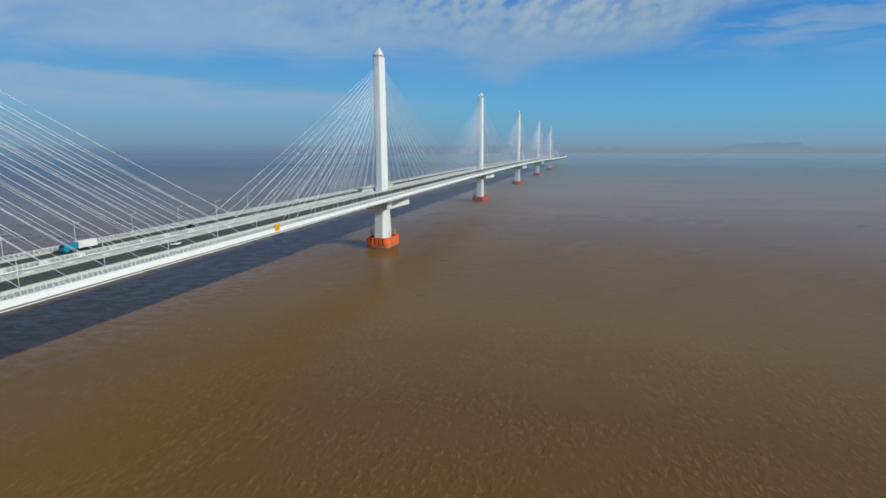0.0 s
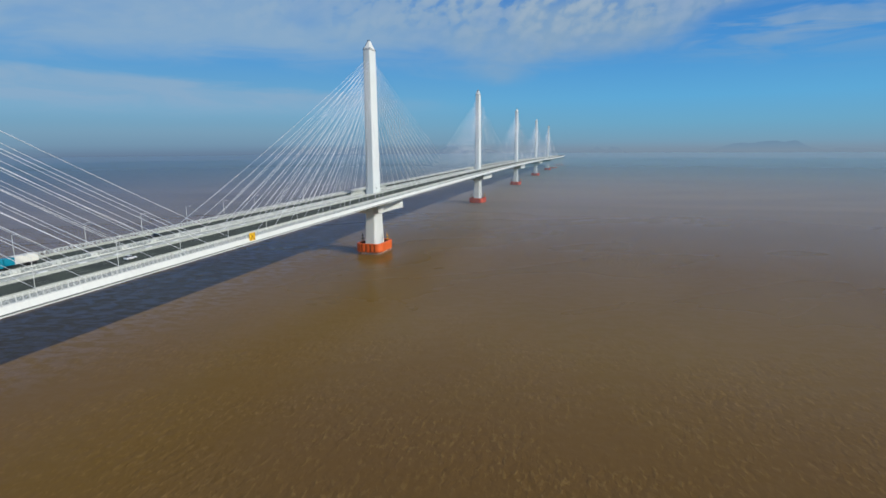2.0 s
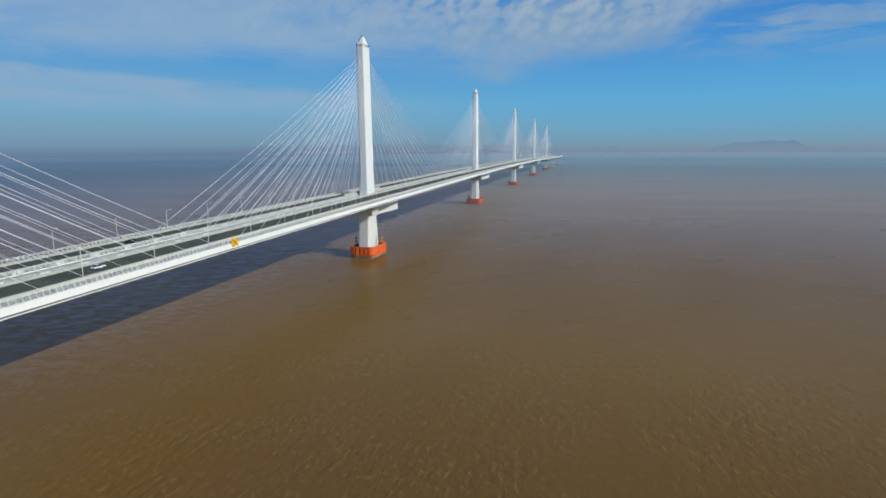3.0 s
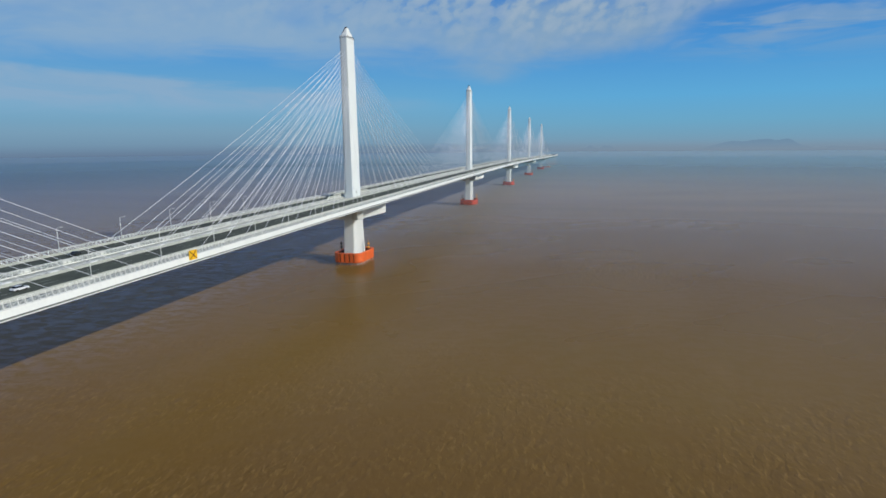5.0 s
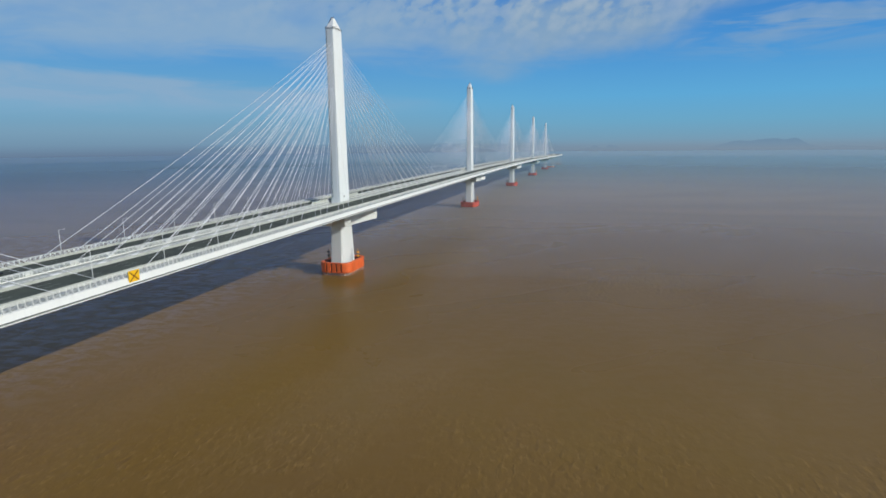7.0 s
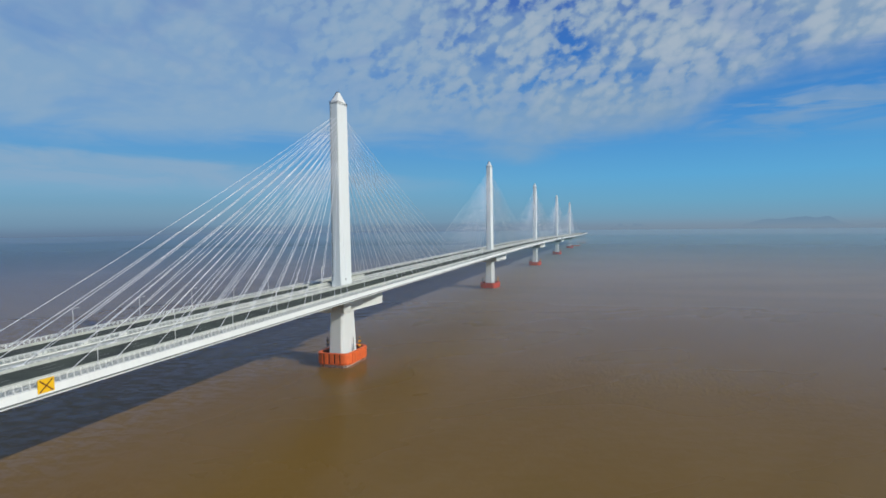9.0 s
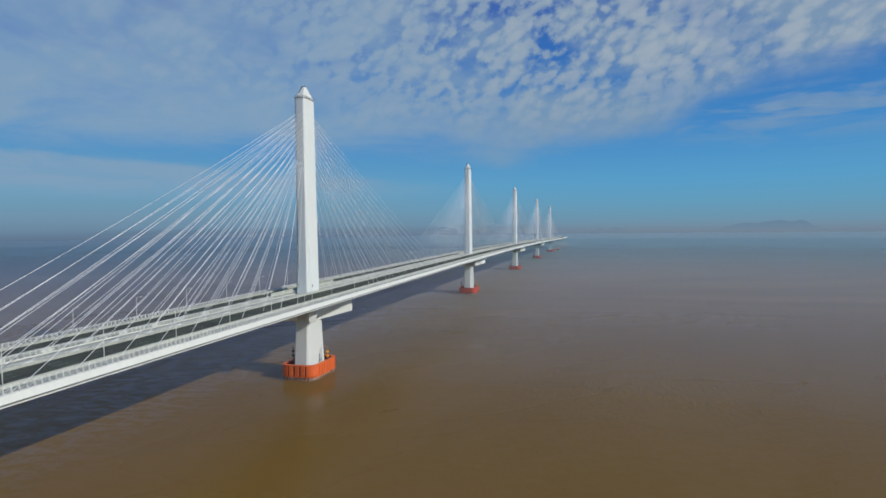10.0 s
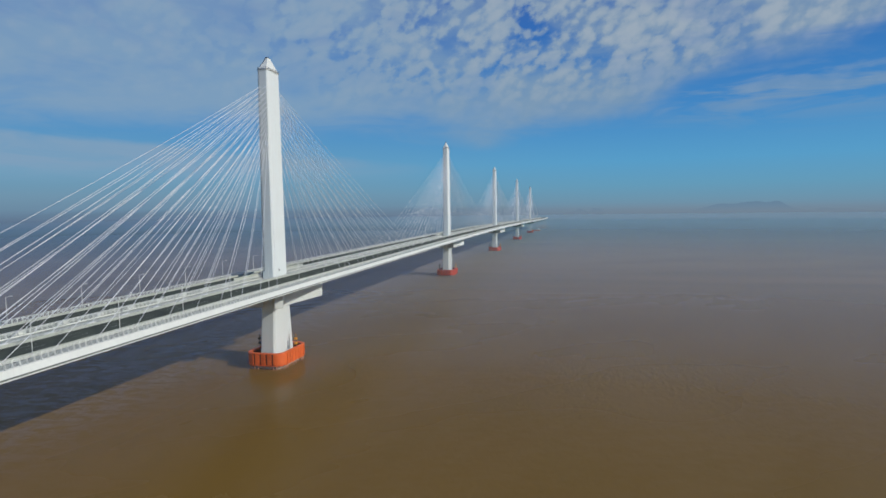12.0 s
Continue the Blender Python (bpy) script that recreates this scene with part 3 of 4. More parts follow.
CAP_RAIL, LADDER = cap_rail_mesh(), ladder_mesh()
DOOR = Solid().box(-0.05, 0.05, -0.45, 0.45, 0, 1.3).mesh("service_hatch", M_SHADE)
CABLES = 12
CABLE_X = {"out": (23.2, 1.9), "in": (5.6, 1.3)}


def cable_y(k):
    """Distance of a cable's deck anchor from its pylon."""
    return 38.2 + 15.2 * k


def cable_mesh(a, b):
    """A stay from deck to shaft, hanging through a little under its weight."""
    d = b - a
    sag = 2.0 * (d.length / 225.0) ** 2
    q = d.to_track_quat("Z", "Y").to_matrix()
    n, sides, r = 8, 6, 0.086
    rings = []
    for j in range(n + 1):
        u = j / n
        c = d * u - Vector((0, 0, 4.0 * sag * u * (1.0 - u)))
        rings.append([c + q @ Vector((r * math.cos(2 * math.pi * i / sides), r * math.sin(2 * math.pi * i / sides), 0)) for i in range(sides)])
    return Solid().loft(rings).mesh("stay_cable", M_CABLE, True)


def add_cables(root, y0, top):
    for side in (1, -1):
        for way in (1, -1):
            for plane in ("out", "in"):
                xd, xt = CABLE_X[plane]
                for k in range(CABLES):
                    yd = way * cable_y(k)
                    a = Vector((side * xd, yd, road_z(y0 + yd) + (-0.2 if plane == "out" else 0.5)))
                    z = top - 46.5 + 2.75 * k
                    b = Vector((side * xt, way * (shaft_half(z, top) - 0.1), z))
                    part("stay_cable", cable_mesh(a, b), root, Matrix.Translation(a))


def pylon(y0, top):
    shaft, cap = shaft_parts(top)
    up = pose(0, 0, top - 171.0)
    root = thing("bridge_pylon", (0, y0, 0), "tall white concrete bridge pylon with fanned stay cables", "bridge pylon", "pylons of the bridge")
    part("pier", PIER, root)
    part("shaft", shaft, root)
    part("cap", cap, root, label="white pointed steel cap")
    part("cap_railing", CAP_RAIL, root, up)
    part("ladder", LADDER, root, up, label="dark caged ladder")
    part("service_hatch", DOOR, root, pose(3.42, -1.2, road_z(y0) + 3.2), "small grey hatch plate")
    dz = road_z(y0) - 51.2
    for me in ARMS:
        part("bracket_arm", me, root, pose(0, 0, dz))
    for sx in (1, -1):
        for sy in (1, -1):
            part("bearing", BEARING, root, Matrix.Translation((sx * 14.6, sy * 22.6, 46.0 + dz)) @ Matrix.Diagonal((1, 1, 1.15, 1)))
    part("pier_ladder", PIER_LADDER, root, label="thin dark ladder on the pier")
    part("pile_cap", PILE_CAP, root, label="weathered concrete pile cap")
    add_cables(root, y0, top)
    return root


# the orange collision fender round each foot
FX, FY, FR = 11.0, 15.0, 5.5


def fender_path():
    """Points and outward normals round the rounded plan, about every 2 m."""
    pts = []
    corners = ((FX - FR, FY - FR, 0), (-FX + FR, FY - FR, 90), (-FX + FR, -FY + FR, 180), (FX - FR, -FY + FR, 270))
    for k, (cx, cy, a0) in enumerate(corners):
        for j in range(5):
            a = radians(a0 + 90 * j / 4)
            pts.append((Vector((cx + FR * math.cos(a), cy + FR * math.sin(a), 0)), Vector((math.cos(a), math.sin(a), 0))))
    return pts


def offset_ring(d, z):
    return [p + n * d + Vector((0, 0, z)) for p, n in fender_path()]


def ring_wall(d0, d1, z0, z1, name, mat):
    """A closed hoop of rectangular section."""
    rings = [offset_ring(d0, z0), offset_ring(d1, z0), offset_ring(d1, z1), offset_ring(d0, z1)]
    n = len(rings[0])
    vs = [p for r in rings for p in r]
    fs = []
    for k in range(4):
        a, b = k * n, ((k + 1) % 4) * n
        fs += [(a + i, b + i, b + (i + 1) % n, a + (i + 1) % n) for i in range(n)]
    me = mesh_of(name, [tuple(v) for v in vs], fs, mat)
    bm = bmesh.new()
    bm.from_mesh(me)
    bmesh.ops.recalc_face_normals(bm, faces=bm.faces)
    bm.to_mesh(me)
    bm.free()
    return me


PILE_CAP = Solid().loft([offset_ring(-3.0, -3.0), offset_ring(-3.0, 5.0), offset_ring(-3.3, 5.4)]).mesh("pile_cap", M_CAPCONC)
# dark core: recess darkness between the panels is put into its colour
FENDER_CORE = ring_wall(-1.5, -0.25, 2.6, 8.6, "core_wall", M_DARK_RED)
FENDER_TOP = ring_wall(-1.75, 0.35, 8.6, 9.05, "top_flange", M_ORANGE)
FENDER_LOW = ring_wall(-1.3, 0.2, 2.2, 2.6, "bottom_flange", M_ORANGE)
PANEL = Solid().loft([[(-1.27, -0.25, z), (1.27, -0.25, z), (1.27 - c, 0.25, z), (-1.27 + c, 0.25, z)] for z, c in ((2.75, 0.3), (3.1, 0.12), (8.2, 0.12), (8.55, 0.3))]).mesh("fender_panel", M_ORANGE)


def corner_mesh():
    """The plain curved plate at a corner of the fender."""
    rings = []
    for z, c in ((2.75, -0.02), (3.1, 0.25), (8.2, 0.25), (8.55, -0.02)):
        arc = [radians(4 + 82 * j / 8) for j in range(9)]
        outer = [(FX - FR + (FR + c) * math.cos(a), FY - FR + (FR + c) * math.sin(a), z) for a in arc]
        inner = [(FX - FR + (FR - 0.25) * math.cos(a), FY - FR + (FR - 0.25) * math.sin(a), z) for a in reversed(arc)]
        rings.append(outer + inner)
    return rings


def turned(rings, sx, sy):
    out = [[(sx * x, sy * y, z) for x, y, z in r] for r in rings]
    return out if sx * sy > 0 else [r[::-1] for r in out]


CORNERS = [Solid().loft(turned(corner_mesh(), sx, sy)).mesh("corner_plate", M_ORANGE) for sx in (1, -1) for sy in (1, -1)]
PILE = Solid().tube((0, 0, -2.5), (0, 0, 2.2), 0.24, 0.24, 8).mesh("fender_pile", M_PILE, True)


BEACON_POLE = Solid().tube((0, 0, 0), (0, 0, 6.6), 0.22, 0.16, 8)
BEACON_DRUM = Solid().loft([[(r * math.cos(k * math.pi / 5), r * math.sin(k * math.pi / 5), z) for k in range(10)] for z, r in ((0.0, 0.6), (0.12, 0.85), (1.3, 0.85), (1.42, 0.6))])
BEACON_LAMP = Solid().tube((0, 0, 0), (0, 0, 0.55), 0.36, 0.30, 8).tube((0, 0, 0.55), (0, 0, 0.8), 0.30, 0.05, 8)
BEACONS = {}
for key, pole_mat, drum_mat in (("dark", M_DARK_RED, M_DARK), ("yellow", M_DARK, M_BEACON)):
    BEACONS[key] = (BEACON_POLE.mesh("pole", pole_mat), BEACON_DRUM.mesh("drum", drum_mat), BEACON_LAMP.mesh("lantern", drum_mat))


def beacon(x, y, key, label):
    root = thing("navigation_beacon", (x, y, 9.05), label, "beacon", "navigation beacons")
    pole, drum, lamp = BEACONS[key]
    part("pole", pole, root)
    for z in (1.5, 4.1):
        part("drum", drum, root, pose(0, 0, z))
    part("lantern", lamp, root, pose(0, 0, 6.6))
    return root


def repainted(me, mat):
    me = me.copy()
    me.materials[0] = mat
    return me


ORANGE_SET = [FENDER_TOP, FENDER_LOW, PANEL] + CORNERS
# farther fenders take the copy that has haze in its colour
RED_SET = [repainted(me, M_REDDISH) for me in ORANGE_SET]


def fender(y0, meshes, label):
    flange, low, panel, *corners = meshes
    root = thing("pier_fender", (0, y0, 0), label, "fender", "fenders of the bridge piers")
    part("core_wall", FENDER_CORE, root)
    part("top_flange", flange, root)
    part("bottom_flange", low, root)
    spots = []
    for k in range(6):                                   # long sides
        y = -FY + FR + 1.6 + k * (2 * (FY - FR) - 3.2) / 5
        spots += [((FX, y), 0), ((-FX, y), 180)]
    for k in range(3):                                   # short sides
        x = -FX + FR + 1.9 + k * (2 * (FX - FR) - 3.8) / 2
        spots += [((x, FY), 90), ((x, -FY), 270)]
    for me in corners:
        part("corner_plate", me, root)
    for (x, y), a in spots:
        part("fender_panel", panel, root, pose(x, y, 0, 0, 0, a - 90))
        part("fender_pile", PILE, root, pose(x * (1 - 0.5 / FX), y * (1 - 0.5 / FY), 0))
    for p, n in fender_path():
        q = p - n * 0.5
        part("fender_pile", PILE, root, pose(q.x, q.y, 0))
    return root


for y0, top in zip(PYLONS, TOPS):
    pylon(y0, top)
    if y0 < 200:
        fender(y0, ORANGE_SET, "orange steel collision fender round the pylon foot")
    else:
        fender(y0, RED_SET, "steel collision fender round the pylon foot, coloured redder for haze")
    beacon(-FX + 0.7, y0 - 1.0, "dark", "dark navigation beacon with two drums on the fender")
    beacon(FX - 0.7, y0 + 2.4, "yellow", "yellow navigation beacon with two drums on the fender")

# ---------------------------------------------------------------- carriageways
GIRDER = [(4.6, -0.05), (7.0, -0.02), (22.0, -0.30), (26.4, -0.66), (27.0, -0.95), (27.5, -2.72), (27.2, -2.77), (27.2, -3.35), (22.4, -4.3), (9.0, -4.3), (4.6, -4.1)]
ROAD = [(7.35, 0.0), (21.65, -0.27), (21.65, -0.17), (7.35, 0.10)]
BAR_IN = [(6.75, -0.03), (7.30, -0.03), (7.22, 0.35), (7.12, 0.95), (6.92, 0.95), (6.83, 0.35)]
BAR_OUT = [(21.70, -0.32), (22.25, -0.32), (22.17, 0.10), (22.08, 0.75), (21.88, 0.75), (21.78, 0.10)]
LOW_RAIL = [(27.21, -3.50), (27.62, -3.50), (27.62, -3.26), (27.21, -3.26)]
# the recess's darkness is carried by this strip's colour
WEB_STRIP = [(27.204, -3.24), (27.24, -3.24), (27.24, -2.80), (27.204, -2.80)]
KERB_OUT = [(26.35, -0.70), (27.0, -0.94), (27.0, -0.80), (26.35, -0.58)]
INNER_STRIP = [(4.65, -0.047), (6.72, -0.022), (6.72, 0.0), (4.65, -0.02)]
CABLE_STRIP = [(22.3, -0.32), (26.25, -0.60), (26.25, -0.57), (22.3, -0.29)]
BAY = 2.0


def bay_mesh(name):
    """One bay of the parapet: a tapered rib, close upper rails, a lower rail and a brace."""
    s = Solid()
    s.loft([[(-a, -0.09, z), (b, -0.09, z), (b, 0.09, z), (-a, 0.09, z)] for z, a, b in ((0.0, 0.52, 0.30), (0.5, 0.30, 0.22), (1.4, 0.12, 0.10), (2.2, 0.08, 0.08))])
    for z, h, w in ((2.10, 0.15, 0.10), (1.80, 0.12, 0.06), (1.50, 0.12, 0.06), (0.95, 0.07, 0.04)):
        s.box(-w, w, 0.09, BAY - 0.09, z, z + h)
    s.bar((0, 0.12, 0.25), (0, BAY - 0.30, 1.46), 0.07)
    return s


BAY_SOLID = bay_mesh("railing_bay")
BAY_MESH = BAY_SOLID.mesh("railing_bay", M_RAIL)


def rail_line(root, side, x, h, y0, y1, pieces, tall=1.0):
    """Parapet bays: single pieces over a stretch, the rest in one mesh."""
    rest = Solid()
    n = int((y1 - y0) / BAY)
    for k in range(n):
        y = y0 + k * BAY
        slope = math.degrees(math.atan2(road_z(y + BAY) - road_z(y), BAY))
        m = pose(side * x, y, road_z(y) + h, slope) @ Matrix.Diagonal((1, 1, tall, 1))
        if pieces and pieces[0] <= y < pieces[1]:
            part("railing_bay", BAY_MESH, root, m)
        else:
            rest.add([m @ Vector(p) for p in BAY_SOLID.v], BAY_SOLID.f)
    ob = part("railing", rest.mesh("railing", M_RAIL), root)
    ob["kind"] = "stuff"


def carriageway(side, label):
    root = thing("bridge_deck", (0, 0, 0), label, "bridge deck", "decks of the bridge", "structure")
    part("box_girder", sweep(GIRDER, DECK_Y0, DECK_Y1, 20, side).mesh("box_girder", M_STEEL), root, label="white painted steel box girder")
    part("road_surface", sweep(ROAD, DECK_Y0, DECK_Y1, 20, side).mesh("road_surface", M_ASPHALT), root, label="dark grey asphalt")
    part("inner_barrier", sweep(BAR_IN, DECK_Y0, DECK_Y1, 20, side).mesh("inner_barrier", M_BARRIER), root)
    part("outer_barrier", sweep(BAR_OUT, DECK_Y0, DECK_Y1, 20, side).mesh("outer_barrier", M_BARRIER), root)
    part("cable_strip", sweep(CABLE_STRIP, DECK_Y0, DECK_Y1, 20, side).mesh("cable_strip", M_DECK), root)
    part("inner_strip", sweep(INNER_STRIP, DECK_Y0, DECK_Y1, 20, side).mesh("inner_strip", M_DECK), root)
    part("edge_kerb", sweep(KERB_OUT, DECK_Y0, DECK_Y1, 20, side).mesh("edge_kerb", M_STEEL), root)
    part("web_strip", sweep(WEB_STRIP, DECK_Y0, DECK_Y1, 20, side).mesh("web_strip", M_SHADE), root, label="dark grey strip in the web recess")
    part("inspection_rail", sweep(LOW_RAIL, DECK_Y0, DECK_Y1, 20, side).mesh("inspection_rail", M_STEEL), root)
    paint = Solid()
    for x, h in ((7.9, 0.096), (21.1, -0.157)):
        sweep([(x - 0.1, h + 0.004), (x + 0.1, h), (x + 0.1, h + 0.006), (x - 0.1, h + 0.010)], DECK_Y0, DECK_Y1, 20, side, paint)
    for x in (11.2, 14.5, 17.8):
        h = 0.10 - (x - 7.35) * 0.27 / 14.3
        y = -400.0
        while y < 600:
            sweep([(x - 0.08, h + 0.003), (x + 0.08, h), (x + 0.08, h + 0.006), (x - 0.08, h + 0.009)], y, y + 6, 6, side, paint)
            y += 15
    ob = part("lane_marking", paint.mesh("lane_marking", M_LINE), root, label="white road paint")
    ob["kind"] = "stuff"
    rail_line(root, side, 26.70, -0.72, -400, DECK_Y1, (-370, 226) if side > 0 else None, 1.0 if side > 0 else 0.9)
    rail_line(root, side, 4.85, -0.05, -400, DECK_Y1, None, 0.5 if side > 0 else 0.75)
    return root


deck_a = carriageway(1, "white steel bridge deck with asphalt road and railings")
deck_b = carriageway(-1, "white steel bridge deck with asphalt road and railings")

# cross beams that tie the two decks, with the inner cable anchor housings
BEAM = Solid().box(-4.6, 4.6, -1.2, 1.2, -2.6, -1.0).mesh("cross_beam", M_STEEL)
HOUSING = Solid().loft([[(-0.55, -1.7, 0), (0.55, -1.7, 0), (0.55, 1.7, 0), (-0.55, 1.7, 0)], [(-0.5, -1.6, 0.7), (0.5, -1.6, 0.7), (0.5, 1.6, 0.7), (-0.5, 1.6, 0.7)],
                        [(-0.3, -1.1, 0.95), (0.3, -1.1, 0.95), (0.3, 1.1, 0.95), (-0.3, 1.1, 0.95)]]).mesh("anchor_housing", M_STEEL)
for y0 in PYLONS:
    for way in (1, -1):
        for k in range(CABLES):
            y = y0 + way * cable_y(k)
            if k % 2 == 0:
                ob = new("cross_beam", BEAM)
                ob.location = (0, y, road_z(y))
                tagged(ob, "white steel cross beam between the decks", "cross beam", "cross beams of the bridge", "structure")
            for side in (1, -1):
                part("anchor_housing", HOUSING, deck_a if side > 0 else deck_b, pose(side * 5.9, y, road_z(y) - 0.03) @ Matrix.Diagonal((1.1, 1.05, 1.2, 1)), "white cable anchor housing")

# service walkway added to fill the gap between the decks and block sun
WALK = [(-4.3, -0.50), (4.3, -0.50), (4.3, -0.36), (-4.3, -0.36)]
for a, b in zip([DECK_Y0 - 6.0] + PYLONS, PYLONS + [DECK_Y1 + 6.0]):
    ob = new("service_walkway", sweep(WALK, a + 6.0, b - 6.0, 20).mesh("service_walkway", M_DECK))
    tagged(ob, "grey steel service walkway between the decks", "walkway", "service walkways", "structure")

# wind screens along the far carriageway beside each pylon
SCREEN = Solid().box(-0.06, 0.06, 0.06, 4.94, 0.35, 2.55).box(-0.12, 0.12, -0.10, 0.06, 0.0, 2.7).box(-0.10, 0.10, 0.06, 4.94, 2.55, 2.68)
SCREEN_MESH = SCREEN.mesh("wind_screen_panel", M_BARRIER)
for y0 in PYLONS:
    for k in range(15):
        y = y0 - 29.0 + 5.0 * k
        part("wind_screen_panel", SCREEN_MESH, deck_b, pose(-6.5, y, road_z(y) - 0.03), "pale grey wind screen panel")

# end piers beyond the last pylon
for y0, wx in ((1905.0, 5.0), (2290.0, 12.0)):
    root = thing("bridge_pier", (0, y0, 0), "white concrete bridge pier in the haze", "bridge pier", "end piers")
    for sx in (1, -1):
        top = road_z(y0) - 5.2
        part("column", Solid().loft([chamfered(sx * 14.0, 0, wx * 0.7, 3.4, 0.8, 4.5), chamfered(sx * 14.0, 0, wx * 0.6, 2.6, 0.7, top)]).mesh("column", M_CONC), root)
        part("crosshead", Solid().box(sx * 14 - 9, sx * 14 + 9, -2.8, 2.8, top, road_z(y0) - 4.1).mesh("crosshead", M_CONC), root)
    part("footing", Solid().loft([chamfered(0, 0, 21, 7, 2.5, -3), chamfered(0, 0, 21, 7, 2.5, 4.5)]).mesh("footing", M_ORANGE), root, label="orange painted pier footing")

# ---------------------------------------------------------------- street lamps
LAMP_POLE = Solid().tube((0, 0, 0), (0, 0, 10.2), 0.14, 0.08, 8).tube((0, 0, 10.1), (-1.9, 0, 10.6), 0.06, 0.05, 6).mesh("pole", M_RAIL, True)
LAMP_HEAD = Solid().loft([[(-2.9, -0.16, 10.55), (-1.8, -0.2, 10.5), (-1.8, 0.2, 10.5), (-2.9, 0.16, 10.55)], [(-2.8, -0.1, 10.75), (-1.85, -0.14, 10.72), (-1.85, 0.14, 10.72), (-2.8, 0.1, 10.75)]]).mesh("lamp_head", M_RAIL)
LAMP_LENS = Solid().box(-2.75, -2.0, -0.12, 0.12, 10.46, 10.5).mesh("lens", M_LENS)
LAMP_FOOT = Solid().loft([[(-0.3, -0.3, 0), (0.3, -0.3, 0), (0.3, 0.3, 0), (-0.3, 0.3, 0)], [(-0.18, -0.18, 0.6), (0.18, -0.18, 0.6), (0.18, 0.18, 0.6), (-0.18, 0.18, 0.6)]]).mesh("foot", M_RAIL)


def street_lamp(x, y, turn):
    root = thing("street_lamp", (x, y, road_z(y) - 0.36), "slim grey street lamp on the deck edge", "street lamp", "street lamps on the bridge")
    root.rotation_euler = (0, 0, radians(turn))
    part("foot", LAMP_FOOT, root)
    part("pole", LAMP_POLE, root)
    head = part("lamp_head", LAMP_HEAD, root)
    part("lens", LAMP_LENS, head)
    return root


y = -375.0
while y < 1300:
    street_lamp(22.6, y, 0)
    street_lamp(-22.6, y, 180)
    y += 30.0

# ---------------------------------------------------------------- sign on the parapet
sign = thing("navigation_sign", (27.30, -214.3, road_z(-214.3) - 0.55), "yellow square sign with a dark cross on the parapet", "sign")
part("board", Solid().box(-0.07, 0.07, -2.2, 2.2, -1.85, 1.85).mesh("board", M_YELLOW), sign)
bars = Solid()
bars.bar((0.09, -1.75, -1.5), (0.09, 1.75, 1.5), 0.05, 0.34).bar((0.095, -1.75, 1.5), (0.095, 1.75, -1.5), 0.05, 0.34)
part("cross_mark", bars.mesh("cross_mark", M_CROSS), sign, label="dark brown diagonal cross")
for yy in (-1.5, 1.5):
    part("bracket", Solid().box(-0.6, -0.07, yy - 0.1, yy + 0.1, 0.9, 1.1).box(-0.6, -0.07, yy - 0.1, yy + 0.1, -0.3, -0.1).box(-0.22, -0.07, yy - 0.08, yy + 0.08, -1.7, 1.7).mesh("bracket", M_RAIL), sign)

# ---------------------------------------------------------------- vehicles
WHEEL = Solid().tube((-0.14, 0, 0), (0.14, 0, 0), 0.5, 0.5, 14).mesh("wheel", M_TYRE, True)


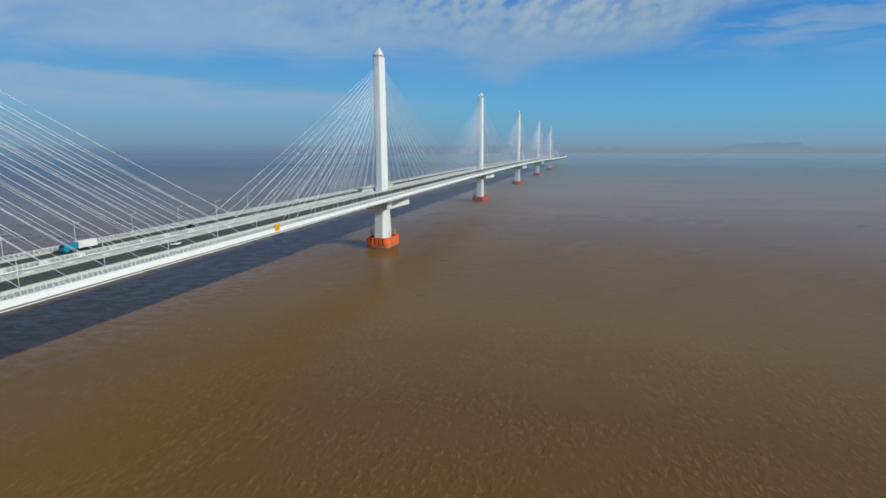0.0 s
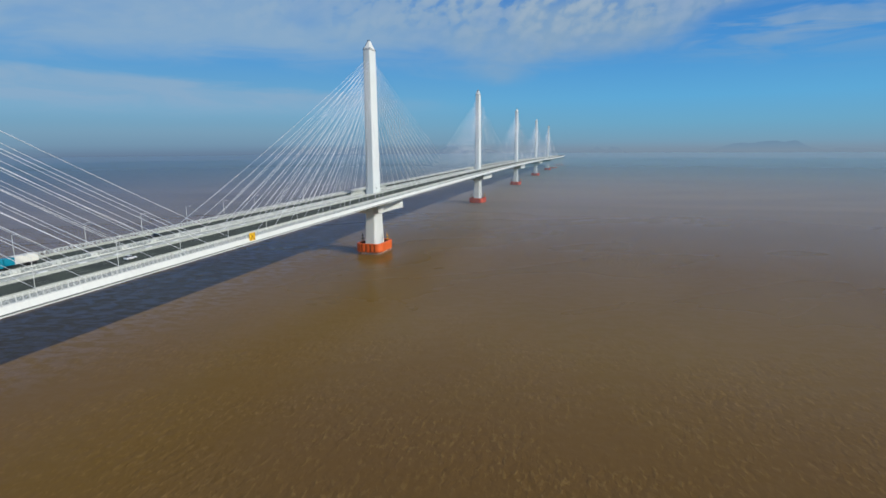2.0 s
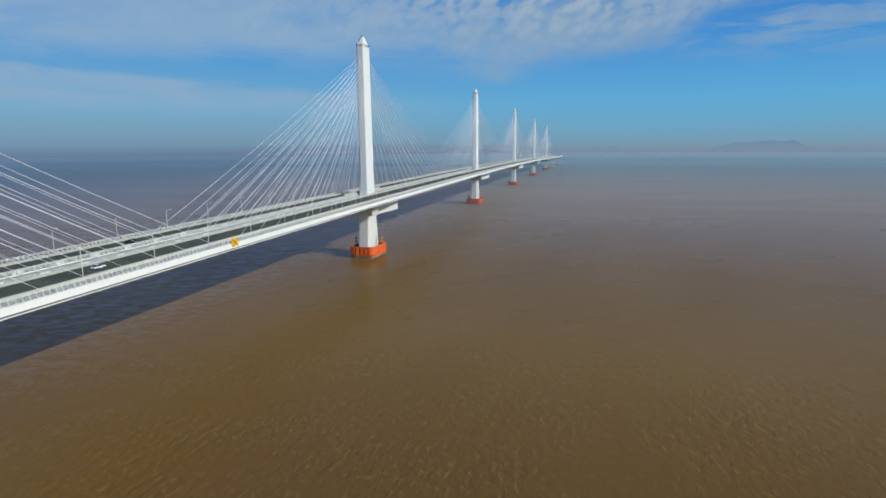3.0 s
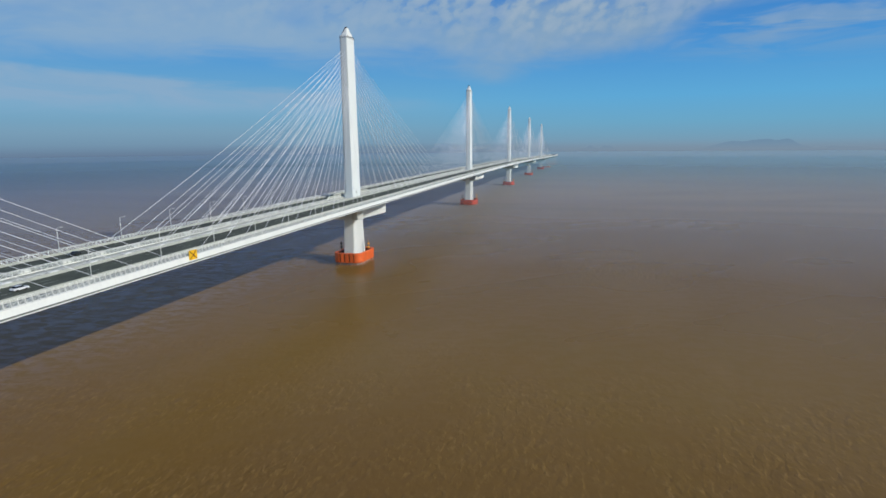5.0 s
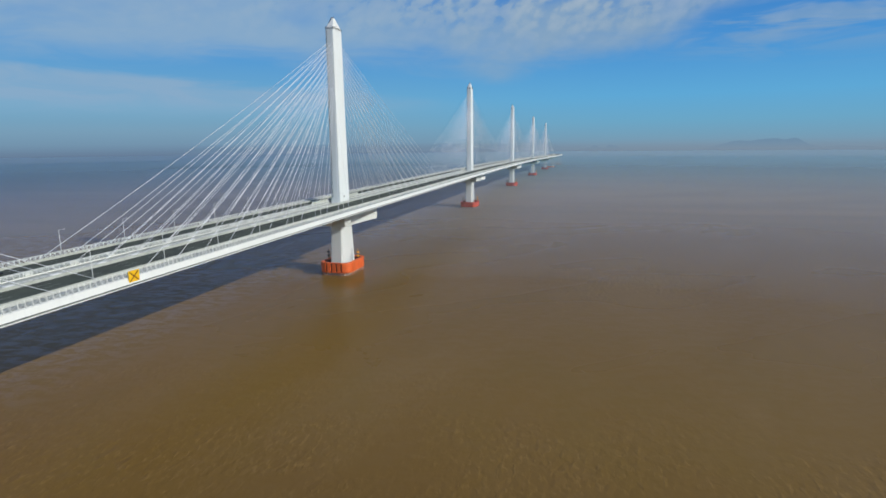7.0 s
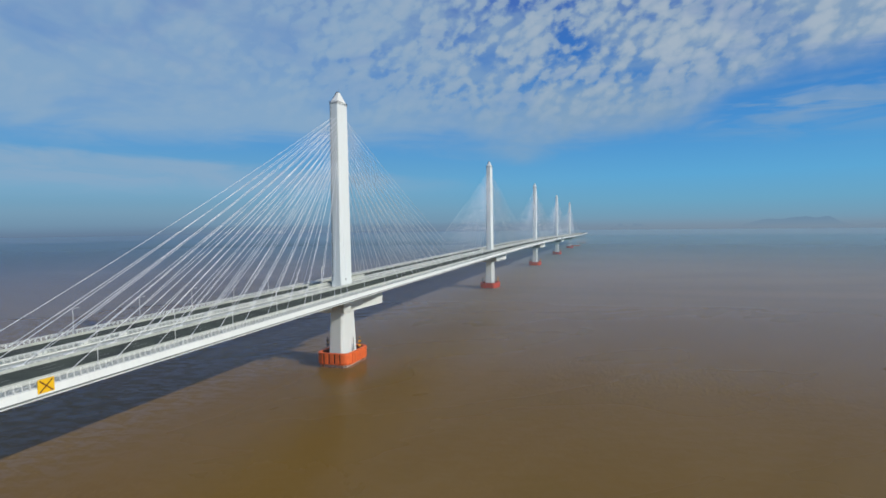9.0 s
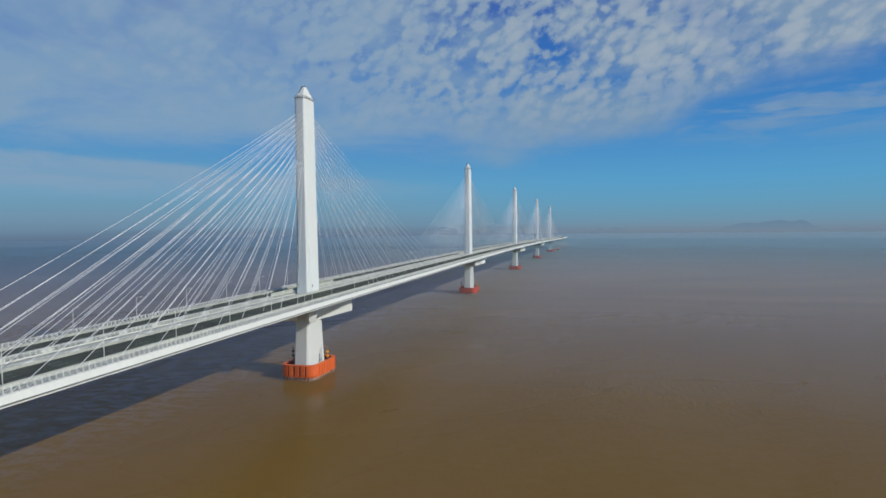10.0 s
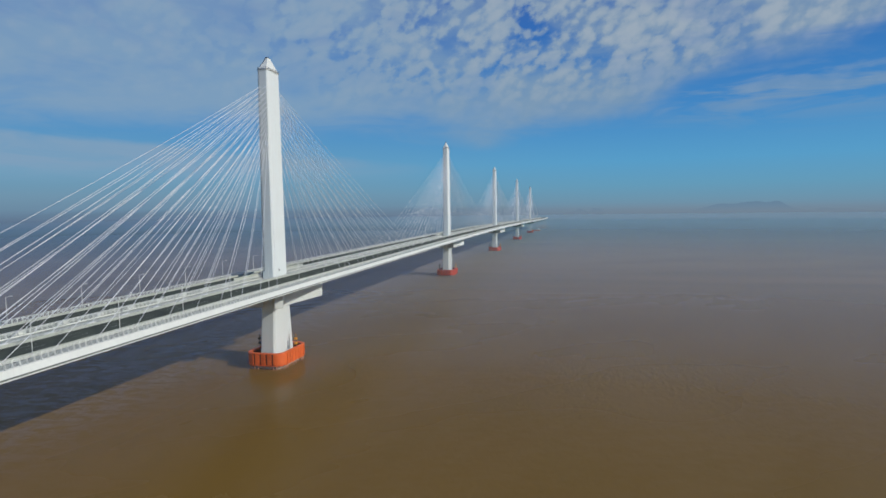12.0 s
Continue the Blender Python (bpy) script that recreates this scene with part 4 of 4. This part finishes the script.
def lorry(x, y, heading):
    root = thing("lorry", (x, y, road_z(y) + 0.0), "teal lorry with a cream covered trailer on the road", "lorry")
    root.rotation_euler = (0, 0, radians(heading))
    cab = Solid().loft([[(-1.2, 5.2, 0.7), (1.2, 5.2, 0.7), (1.2, 7.6, 0.7), (-1.2, 7.6, 0.7)], [(-1.25, 5.2, 2.2), (1.25, 5.2, 2.2), (1.25, 7.7, 2.2), (-1.25, 7.7, 2.2)],
                        [(-1.2, 5.25, 3.5), (1.2, 5.25, 3.5), (1.15, 7.2, 3.5), (-1.15, 7.2, 3.5)], [(-1.1, 5.3, 3.8), (1.1, 5.3, 3.8), (1.0, 6.4, 3.8), (-1.0, 6.4, 3.8)]])
    cb = part("cab", cab.mesh("cab", M_TEAL), root, label="teal painted cab")
    part("windscreen", Solid().loft([[(-1.05, 7.69, 2.3), (1.05, 7.69, 2.3), (1.05, 7.74, 2.3), (-1.05, 7.74, 2.3)], [(-1.0, 7.24, 3.4), (1.0, 7.24, 3.4), (1.0, 7.29, 3.4), (-1.0, 7.29, 3.4)]]).mesh("windscreen", M_GLASS), cb)
    part("trailer_body", Solid().box(-1.25, 1.25, -7.4, 1.2, 1.2, 3.9).mesh("trailer_body", M_CANVAS), root, label="cream trailer cover")
    part("container", Solid().box(-1.27, 1.27, 1.25, 5.0, 1.2, 3.7).mesh("container", M_TEAL), root, label="teal front load")
    part("chassis", Solid().box(-0.5, 0.5, -7.3, 7.4, 0.65, 1.2).mesh("chassis", M_DARK), root)
    for yy in (6.6, 4.3, -3.6, -4.9, -6.2):
        for sx in (1, -1):
            part("wheel", WHEEL, root, pose(sx * 1.05, yy, 0.55))
    return root


def car(x, y, heading, label, mat):
    root = thing("car", (x, y, road_z(y) - 0.05), label, "car", "cars on the bridge")
    root.rotation_euler = (0, 0, radians(heading))
    body = Solid().loft([[(-0.85, -2.2, 0.3), (0.85, -2.2, 0.3), (0.85, 2.2, 0.3), (-0.85, 2.2, 0.3)], [(-0.9, -2.3, 0.6), (0.9, -2.3, 0.6), (0.9, 2.3, 0.55), (-0.9, 2.3, 0.55)],
                         [(-0.85, -2.2, 0.95), (0.85, -2.2, 0.95), (0.85, 2.1, 0.85), (-0.85, 2.1, 0.85)]])
    part("body", body.mesh("body", mat), root)
    part("cabin", Solid().loft([[(-0.8, -1.9, 0.93), (0.8, -1.9, 0.93), (0.8, 1.0, 0.88), (-0.8, 1.0, 0.88)], [(-0.66, -1.4, 1.42), (0.66, -1.4, 1.42), (0.66, 0.3, 1.42), (-0.66, 0.3, 1.42)]]).mesh("cabin", M_GLASS), root, label="dark glazed cabin")
    part("roof", Solid().box(-0.66, 0.66, -1.4, 0.3, 1.42, 1.48).mesh("roof", mat), root)
    for yy in (1.4, -1.4):
        for sx in (1, -1):
            part("wheel", WHEEL, root, pose(sx * 0.78, yy, 0.33) @ Matrix.Diagonal((0.8, 0.64, 0.64, 1)))
    return root


lorry(-14.5, -291.0, 180)
car(14.0, -271.0, 0, "white car on the asphalt carriageway", M_CAR)
car(-15.0, -226.0, 180, "dark car on the asphalt carriageway", M_DARKCAR)
